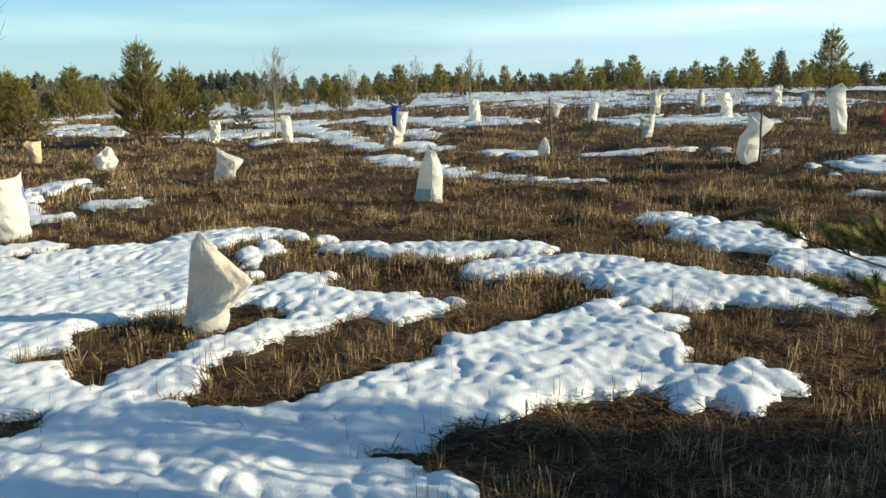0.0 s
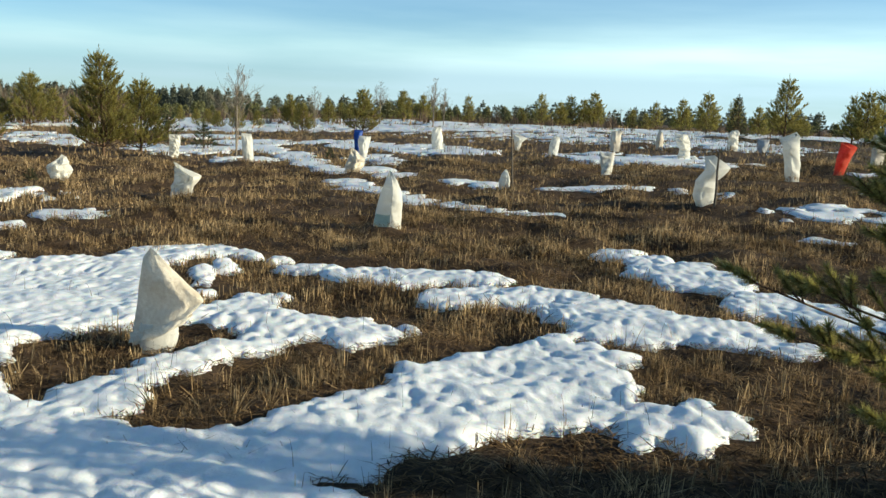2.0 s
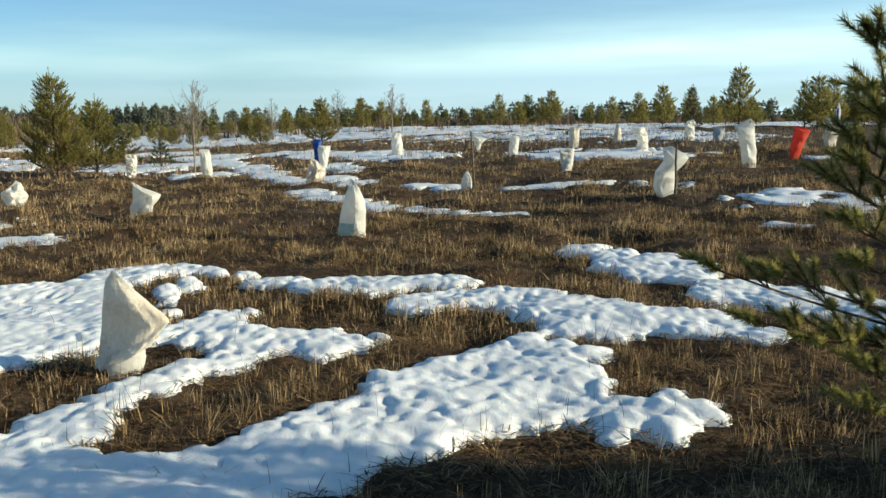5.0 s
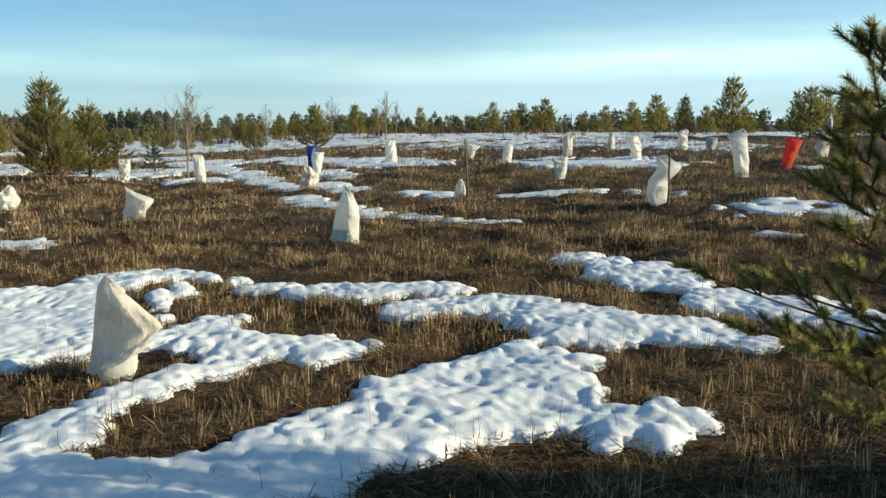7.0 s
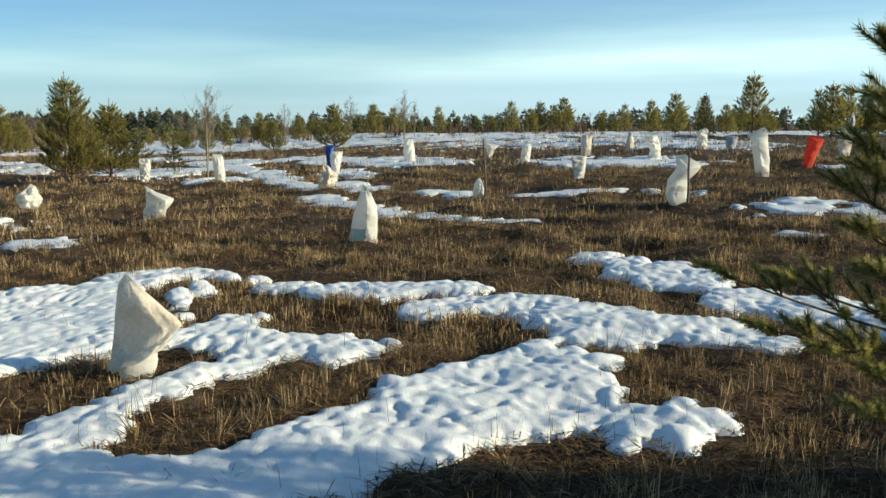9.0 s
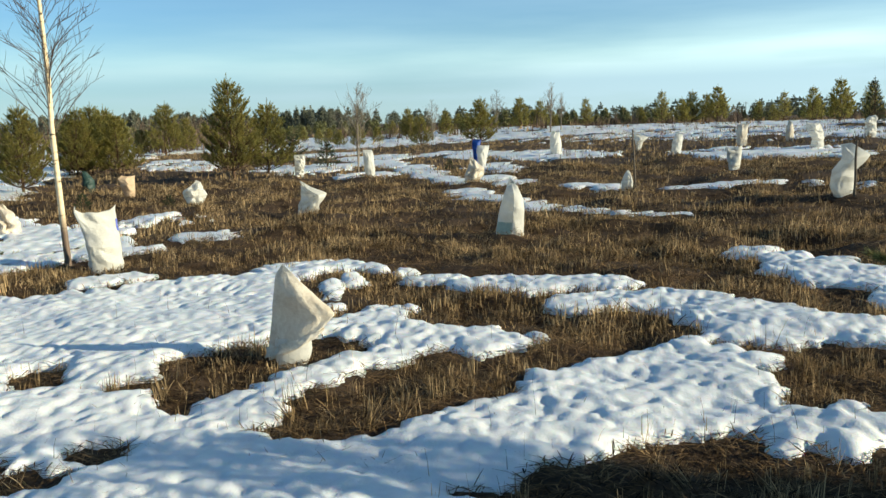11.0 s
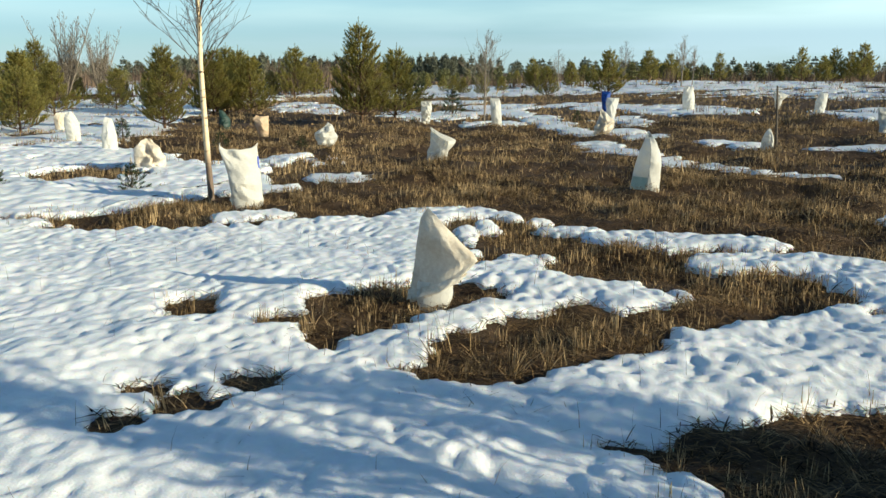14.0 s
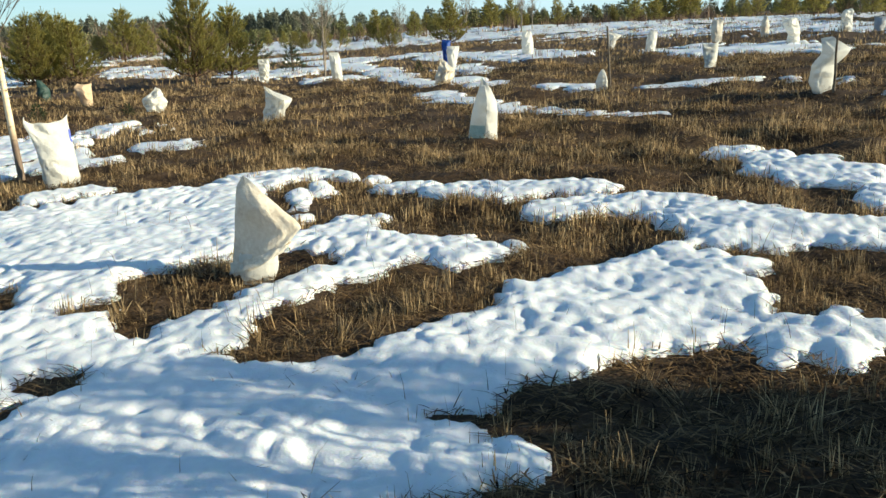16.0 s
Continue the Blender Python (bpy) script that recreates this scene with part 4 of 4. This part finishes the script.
# ---- saplings ----
wood, crown = pine_shape(0.42, 0.40, 41, 6, 26, 0.035, 0.004, 0.06, arms=5, density=1.0, up=0.4)
sapling = tree("sapling", wood, crown, -7.58, 10.62, 0, "tiny dark green fir sapling in the snow", "sapling", "saplings", leaf=DARK_NEEDLE)
for x, y, size in [(-9.6, 10.3, 0.9), (-8.2, 17.6, 0.7), (-9.9, 17.2, 1.1), (-13.6, 19.0, 1.3), (-10.9, 35.0, 3.0), (-9.1, 33.5, 2.4), (-14.6, 38.5, 2.6), (-3.7, 28.6, 0.9)]:
    plant(sapling, x, y, size, x * 70)


# ---- far woods ----
def far_woods(name, count, a0, a1, r0, r1, h0, h1, seed, mat, label, spread, whorls, arms, per, up, spray=0.16):
    """Conifers of a far wood, grown as the near ones are but of coarse sprays, in one mesh."""
    rng = np.random.default_rng(seed)
    kinds = []
    for k in range(3):
        wood, (v, f) = pine_shape(1.0, spread, seed + k, whorls, per, spray, spray * 0.56, 0.09, arms=arms, bare=0.03, density=0.9, up=up)
        kinds.append(v)
    a = np.radians(rng.uniform(a0, a1, count))
    r = rng.uniform(r0, r1, count)
    h = rng.uniform(h0, h1, count) * (0.7 + 0.6 * vnoise(np.degrees(a) / 1.3, a * 0, seed))
    x, y = r * np.sin(a), r * np.cos(a)
    z = rise(x, y)
    turn = rng.uniform(0, 6.283, count)
    parts = []
    for i in range(count):
        v = kinds[i % 3]
        c, w = math.cos(turn[i]) * h[i], math.sin(turn[i]) * h[i]
        parts.append(np.stack([v[:, 0] * c - v[:, 1] * w + x[i], v[:, 0] * w + v[:, 1] * c + y[i], v[:, 2] * h[i] * 0.94 + z[i]], -1))
    v = np.concatenate(parts)
    tagged(mesh_object(name, v, np.arange(len(v)).reshape(-1, 3), mat, smooth=False), label, "woods", kind="stuff")


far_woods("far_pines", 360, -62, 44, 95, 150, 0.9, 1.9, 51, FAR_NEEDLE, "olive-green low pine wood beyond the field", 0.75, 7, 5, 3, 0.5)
far_woods("far_forest", 620, -62, 46, 280, 420, 3.4, 6.4, 54, HAZY_FOREST, "dark far conifer forest along the horizon", 0.6, 6, 4, 2, 0.15)
far_woods("far_spruces", 420, -33, -14, 250, 310, 3.2, 6.4, 57, HAZY_FOREST, "dark tall spruces rising behind the young pines", 0.24, 12, 5, 2, -0.25, 0.095)


def thicket(name, count, a0, a1, r0, r1, h0, h1, seed, width, label):
    """Leafless scrub: fans of thin upright shoots."""
    rng = np.random.default_rng(seed)
    x, y = scatter(rng, count, r0, r1, a0, a1)
    tall = rng.uniform(h0, h1, count)
    x, y, tall = (np.repeat(v, 34) for v in (x, y, tall))
    n = len(x)
    x, y = x + rng.normal(0, 0.22, n) * tall, y + rng.normal(0, 0.22, n) * tall
    v, f = blades(x, y, rise(x, y), tall * rng.uniform(0.45, 1.1, n), width * rng.uniform(0.6, 1.4, n), rng.uniform(0.05, 0.35, n), rng)
    tagged(mesh_object(name, v, f, SCRUB, smooth=False), label, "scrub", kind="stuff")


thicket("scrub", 120, -50, -29, 55, 120, 1.2, 2.6, 61, 0.05, "red-brown leafless scrub beyond the snow")
thicket("scrub", 60, -27, -19, 60, 110, 1.6, 3.2, 62, 0.05, "brown leafless birch scrub behind the pines")
thicket("scrub", 170, -20, 33, 72, 125, 0.6, 1.5, 63, 0.05, "low brown leafless scrub at the edge of the field")
thicket("scrub", 90, -32, 32, 30, 70, 0.25, 0.6, 64, 0.012, "thin red-brown twigs standing in the far snow")


def utility_pole(x, y, height):
    root = empty("utility_pole", x, y, float(rise(x, y)) - 0.5, 20)
    v, f = tube([(0, 0, 0), (0, 0, height)], [0.16, 0.11], 8)
    mesh_object("pole", v, f, STAKE, parent=root)
    v, f = tube([(-1.1, 0, height - 0.6), (1.1, 0, height - 0.6)], [0.07, 0.07], 6)
    mesh_object("crossarm", v, f, STAKE, parent=root)
    for dx in (-1.0, 0.0, 1.0):
        v, f = tube([(dx, 0, height - 0.53), (dx, 0, height - 0.25)], [0.06, 0.04], 6)
        mesh_object("insulator", v, f, SACK_GREY, parent=root)
    return tagged(root, "grey wooden utility pole far beyond the field", "utility pole")


utility_pole(80.6, 421.0, 6.9)


# ---- sacks over saplings ----
def sack(rows, x, y, scale, seed, mat, label, crumple=1.0, lift=0.0, flat=0.8, top_open=False, band=None, name="sack", tilt=0.0, foot=None, ridge=None, face=0.12, hem=0.005, seam=False):
    """A crumpled sack. rows: (height, left edge, right edge) in units of scale metres, from its foot up, as it is seen from the south."""
    rng = np.random.default_rng(seed)
    r = np.array(rows, float) * scale
    n_up, n_round = 40, 56
    h = np.linspace(0, r[-1, 0], n_up)
    left, right = np.interp(h, r[:, 0], r[:, 1]), np.interp(h, r[:, 0], r[:, 2])
    mid, half = (left + right) / 2, np.maximum((right - left) / 2, 0.006)
    a = np.linspace(0, 2 * np.pi, n_round, endpoint=False)
    widest = half.max()
    hh, aa = np.meshgrid(h, a, indexing="ij")
    top = h[-1]
    pinch = np.clip((top - hh) / (0.30 * top), 0, 1) ** 0.7 if not top_open else np.ones_like(hh)
    deep = np.minimum(half[:, None], 0.75 * widest) * flat * (0.12 + 0.88 * pinch)
    if top_open:
        deep = deep * (1 - 0.62 * (hh / top) ** 3)
    # folds run up the cloth, creases cross it
    def creased(u, key):
        """Stiff flat facets that meet in straight creases, with small wrinkles between."""

        def facets(size, k):
            c, w = math.cos(0.9 + k), math.sin(0.9 + k)
            p, q = (u * c - hh * w) / size + k * 7.3, (u * w + hh * c) / (size * 1.3) + k * 3.1
            i, j = np.floor(p), np.floor(q)
            fx, fy = p - i, q - j
            v00, v10, v01, v11 = (hashed(i + m, j + n, k) for m, n in ((0, 0), (1, 0), (0, 1), (1, 1)))
            return np.where(fx + fy < 1, v00 + (v10 - v00) * fx + (v01 - v00) * fy, v11 + (v01 - v11) * (1 - fx) + (v10 - v11) * (1 - fy)) - 0.5

        big = 0.9 if crumple < 1.1 else 0.6
        ridge = 1 - 2 * np.abs(vnoise(u / (0.3 * widest), hh / (0.4 * widest), key + 2) - 0.5)
        return 0.74 + 1.5 * facets(big * widest, key) + 1.15 * facets(0.47 * big * widest, key + 1) + 0.12 * (ridge - 0.75)

    flatx = np.cos(aa) * half[:, None]
    front = 0.5 + 0.5 * np.clip(np.sin(aa) * 2.5, -1, 1)
    fold = creased(flatx, seed) * front + creased(flatx, seed + 50) * (1 - front)
    o = rng.uniform(0, 99)
    amp = (0.42 if crumple >= 1.1 or top_open else 0.27) * crumple * widest
    # the cloth stands in two stiff planes that meet in a slanting ridge
    sharp = 1.0 if top_open else 1.2 if hem > 0.01 else 1.45
    cx, sy = np.sign(np.cos(aa)) * np.abs(np.cos(aa)) ** sharp, np.sign(np.sin(aa)) * np.abs(np.sin(aa)) ** sharp
    r0, r1 = ridge if ridge else (rng.uniform(-0.35, 0.25), rng.uniform(-0.25, 0.35))
    shift = (r0 + (r1 - r0) * hh / top + 0.16 * (vnoise(hh / (0.12 * top), 0 * hh, seed + 7) - 0.5)) * np.abs(sy)
    # limp cloth hangs in slanting pleats
    wave = (np.cos(aa) * half[:, None] + 0.45 * hh) / (0.42 * widest) + seed
    pleat = (0.20 * widest if crumple >= 1.2 else 0.03 * widest) * (np.abs((wave % 2) - 1) - 0.5)
    px = mid[:, None] + (half[:, None] + amp * (fold - 0.75) * 0.35) * (cx + shift)
    py = -(deep + amp * (fold - 0.72) + pleat) * sy + face * (px - mid[:, None])
    pz = hh + amp * 0.5 * (vnoise(aa * 2 + o, hh * 4 / top, seed + 3) - 0.5) * (hh / top)
    if top_open:
        # the mouth sags between its two corners
        pz = pz + 0.10 * top * (np.abs(np.cos(aa)) ** 5 - 0.35) * (hh / top) ** 4
    else:
        # limp upper corners stand up a little
        ear = np.where(np.cos(aa) > 0, rng.uniform(0, 1), rng.uniform(0, 1))
        pz = pz + 0.11 * top * ear * np.abs(np.cos(aa)) ** 5 * (hh / top) ** 4
    pz = np.where((hh <= 0) & (tilt == 0) & (lift == 0), -0.03, pz) + tilt * (px - mid[0]) * (1 - hh / top) ** 2
    v = np.stack([px, py, pz], -1).reshape(-1, 3)
    f = ring_faces(n_up, n_round)[:, ::-1]
    turn = -math.degrees(math.atan2(x, y))
    root = empty(name, x, y, min(float(soil_z(x, y)), float(ground_z(x, y)) - 0.01) + lift, turn)
    body = mesh_object("cloth", v, f, mat, parent=root)
    if foot:
        foot(root)
    # the folded hem round the mouth
    k = 4 if hem < 0.01 else 6
    g = v.reshape(n_up, n_round, 3)[1:k]
    bulge = hem if hem < 0.01 else hem * (0.4 + 1.2 * vnoise(aa[1:k] * 5, hh[1:k] / 0.03, seed + 9))
    push = np.stack([np.cos(aa[1:k]), -np.sin(aa[1:k]), 0 * aa[1:k]], -1) * np.reshape(bulge, np.shape(bulge) + (1,))
    mesh_object("hem", (g + push).reshape(-1, 3), ring_faces(k - 1, n_round)[:, ::-1], mat, parent=root)
    if seam:
        line = v.reshape(n_up, n_round, 3)[1:-1, n_round // 4] + [0, -0.004, 0]
        tagged(mesh_object("seam", *tube(line, np.full(len(line), 0.006), 6), SACK_GREY, parent=body), "grey stitched seam")
    if not top_open:
        # the closed upper seam
        bm = bmesh.new()
        bm.from_mesh(body.data)
        bm.verts.ensure_lookup_table()
        bmesh.ops.contextual_create(bm, geom=[bm.verts[(n_up - 1) * n_round + k] for k in range(n_round)])
        bm.to_mesh(body.data)
        bm.free()
    else:
        body.modifiers.new("thickness", 'SOLIDIFY').thickness = 0.006
    body.data.set_sharp_from_angle(angle=radians(11))
    if band:
        i0, i1, j0, j1, bmat, bname = band
        g = v.reshape(n_up, n_round, 3)[i0:i1, j0:j1]
        c = np.array([0, 0, 0.0])
        nrm = np.stack([np.cos(aa[i0:i1, j0:j1]), -np.sin(aa[i0:i1, j0:j1]), 0 * aa[i0:i1, j0:j1]], -1)
        g2 = (g + nrm * 0.006).reshape(-1, 3)
        mesh_object(bname, g2, grid_faces(i1 - i0, j1 - j0), bmat, parent=body)
    return tagged(root, label, "sack", "sacks over saplings")


def stake(points, radius, label):
    """A thin crooked wooden stick driven into the ground; points run upwards."""
    v, f = tube(points, np.linspace(radius * 1.1, radius * 0.75, len(points)), 8)
    ob = mesh_object("stake", v, f, STAKE)
    return tagged(ob, label, "stake")


WHITE = "crumpled white woven sack over a sapling in dead grass"


def folded_foot(root):
    """The tucked-in lower end of the pointed sack."""
    k, n = 10, 40
    u = np.linspace(0, 1, k)
    a = np.linspace(0, 2 * np.pi, n, endpoint=False)
    uu, aa = np.meshgrid(u, a, indexing="ij")
    crease = np.abs(vnoise(aa * 2.2, uu * 3, 71) - 0.5) * 0.05
    r = 0.095 + 0.045 * np.sin(uu * 2.2) - crease
    v = np.stack([0.015 + r * 0.95 * np.cos(aa) + 0.02 * uu, -r * 0.42 * np.sin(aa), uu * 0.24 - 0.15], -1).reshape(-1, 3)
    ob = mesh_object("folded_foot", v, ring_faces(k, n)[:, ::-1], SACK, parent=root)
    ob.data.set_sharp_from_angle(angle=radians(30))
    tagged(ob, "pale crumpled folded foot")


sack([(0, -35, 36), (22, -35, 58), (45, -31, 78), (53, -29, 77), (66, -27, 72), (96, -23, 49), (115, -20, 33), (130, -16, 19), (143, -5, 5)],
     -1.87, 5.78, 0.00386, 3, SACK_CREAM, "stained cream sack with a pointed top and folded foot", 0.5, lift=0.125, tilt=0.55, foot=folded_foot, flat=0.62, ridge=(0.72, 0.2), face=-0.40, hem=0.022)
sack([(0, -26, 22), (10, -27, 22), (30, -24, 23), (50, -20, 23), (70, -14, 20), (85, -7, 12), (96, -2, 3)], -0.73, 12.45, 0.00793, 4, SACK,
     "tall white sack tapering to a point, green print below", 0.6, band=(2, 12, 15, 27, PRINT_GREEN, "printed_band"), ridge=(0.15, 0.1), face=-0.1, seam=True)
sack([(0, -15, 16), (15, -13, 20), (36, -9, 36), (41, -8, 37), (52, -8, 8), (62, -10, -7)], -4.87, 16.36, 0.01085, 5, SACK, WHITE, 1.6, face=-0.15)
sack([(0, -2, 9), (4, -19, 11), (12, -24, 15), (18, -26, 19), (25, -27, 14), (33, -13, 9), (41, 1, 4)], -7.96, 18.49, 0.0112, 6, SACK, "small crumpled white sack with ragged corners", 1.4)
sack([(0, -8, 6), (20, -8, 10), (38, -8, 10)], -8.51, 27.93, 0.01857, 7, SACK, WHITE, 1.2)
sack([(0, -8, 10), (20, -9, 9), (40, -11, 7), (46, -11, 5)], -5.76, 26.0, 0.01694, 8, SACK, "upright white sack beside a bare birch", 0.6)
sack([(0, -14, 6), (15, -12, 22), (25, -8, 22), (35, -4, 10), (43, -4, 0)], -2.32, 22.39, 0.01431, 9, SACK_CREAM, "slumped cream sack at the snow's edge", 1.2)
sack([(0, -8, 2), (20, -10, 2), (38, -12, 3), (46, -11, 4)], -2.80, 29.25, 0.01854, 10, SACK_BLUE, "blue plastic sack behind a white one", 0.7)
sack([(0, -2, 5), (10, -6, 8), (30, -9, 12), (38, -7, 14)], -2.68, 28.9, 0.01854, 11, SACK, "white sack in front of a blue one", 1.0)
sack([(0, -9, 11), (20, -10, 10), (35, -9, 7), (39, -6, 6)], -0.34, 33.57, 0.02135, 12, SACK, WHITE, 1.0)
sack([(0, -10, 10), (15, -10, 10), (28, -5, 6), (34, -1, 3)], 1.29, 18.76, 0.01196, 13, SACK, "small white sack beside a wooden stake", 0.7)
sack([(0, -4, 2), (15, -6, 6), (22, -8, 16), (28, -8, -2)], 2.68, 33.23, 0.0212, 14, SACK, WHITE, 1.0)
sack([(0, -10, 6), (20, -8, 9), (34, -2, 10)], 3.55, 29.29, 0.01876, 15, SACK, WHITE, 0.8)
sack([(0, -8, 8), (20, -10, 10), (40, -13, 12), (45, -14, 13)], 3.9, 21.38, 0.01382, 16, SACK, "white sack wider at its mouth", 0.7, top_open=True)
sack([(0, -9, 8), (30, -9, 9), (36, -8, 12)], 5.98, 31.59, 0.02045, 17, SACK_CREAM, WHITE, 0.7)
sack([(0, -6, 6), (20, -6, 7), (33, -2, 4)], 7.65, 32.11, 0.02099, 18, SACK_CREAM, "narrow cream sack in the far field", 0.7)
sack([(0, -8, 12), (15, -5, 14), (30, -14, 12), (40, -14, 8)], 7.46, 28.17, 0.01853, 19, SACK, WHITE, 1.1)
sack([(0, -8, 8), (15, -9, 9), (25, -8, 8), (30, -6, 10), (34, -3, 6)], 10.16, 31.75, 0.0212, 20, SACK, WHITE, 1.2)
sack([(0, -8, 6), (24, -9, 10)], 10.88, 30.75, 0.02074, 21, SACK_GREY, "grey sack in the far field", 0.6)
sack([(0, -20, 5), (20, -28, 8), (45, -25, 10), (60, -14, 26), (66, -12, 30), (82, -14, 2)], 4.59, 15.2, 0.0101, 22, SACK, "white sack tied to a stake, one corner blown out", 0.9)
sack([(0, -10, 12), (30, -12, 14), (57, -17, 9), (69, -24, 8), (79, 2, 7)], 7.7, 19.74, 0.01347, 23, SACK, "tall white sack with sagging upper corners", 0.9)
sack([(0, -12, 2), (30, -10, 12), (45, -6, 20), (51, -6, 2)], 9.49, 21.27, 0.01481, 24, SACK_RED, "red net sack hanging on a stick", 0.6)
sack([(0, -8, 8), (25, -9, 12), (34, -7, 16), (48, -9, -5)], 11.99, 24.81, 0.01752, 25, SACK_CREAM, WHITE, 0.7)
sack([(0, -15, 18), (8, -20, 26), (20, -25, 28), (38, -25, 27), (60, -27, 25), (95, -38, 21), (108, -43, 21), (113, -42, 22)], -5.44, 9.87, 0.00717, 26, SACK,
     "bulging white sack with an open mouth beside a birch", 0.7, top_open=True, band=(26, 33, 0, 3, PRINT_BLUE, "printed_stripe"))
sack([(0, -12, 13), (30, -12, 12), (48, -8, 8), (54, -4, 6)], -11.58, 15.69, 0.0124, 27, SACK, "upright white sack standing in snow", 0.7)
sack([(0, -30, 22), (20, -28, 24), (38, -26, 14), (48, -16, 4), (52, -6, 2)], -8.78, 12.9, 0.00993, 28, SACK_CREAM, "slumped cream sack standing in snow", 1.2)
sack([(0, -8, 13), (30, -12, 12), (45, -10, 4), (49, -8, 0)], -14.03, 17.71, 0.01437, 29, SACK, "white sack standing in snow", 0.8)
sack([(0, -10, 10), (20, -12, 8), (27, -8, 8)], -16.97, 21.07, 0.0172, 30, SACK_CREAM, "cream sack standing in snow", 0.8)
sack([(0, -10, 10), (20, -8, 10), (33, -8, -2)], -13.11, 23.11, 0.0169, 31, SACK_GREEN, "dark green sack under a pine", 0.8)
sack([(0, -6, 10), (20, -12, 11), (30, -16, 11), (35, -10, 12)], -10.82, 20.95, 0.01499, 32, SACK_BEIGE, "orange-beige sack with a drooping corner", 0.8)


def on_ground(x, y, *steps):
    z = float(soil_z(x, y))
    return [(x + dx, y, z + dz) for dx, dz in steps]


sack([(0, -5, 4), (20, -5, 5), (37, -1, 2)], 13.7, 27.9, 0.0150, 33, SACK, "small white and blue sack on top of a stake", 0.5, lift=0.62, band=(4, 30, 13, 23, PRINT_BLUE, "blue_side"))
stake(on_ground(13.7, 27.9, (0.0, -0.1), (0.01, 0.4), (0.0, 0.9)), 0.02, "thin stake holding up a small sack")
stake(on_ground(9.42, 21.32, (0.0, -0.1), (-0.02, 0.3), (0.03, 0.6)), 0.015, "thin stick inside a red sack")
stake(on_ground(1.44, 18.7, (0.02, -0.1), (0.0, 0.3), (-0.02, 0.7), (-0.05, 1.24)), 0.022, "dark weathered wooden stake beside a small sack")
stake(on_ground(4.62, 15.0, (0.0, -0.1), (0.01, 0.3), (0.0, 0.6), (0.01, 0.89)), 0.022, "weathered wooden stake against a white sack")
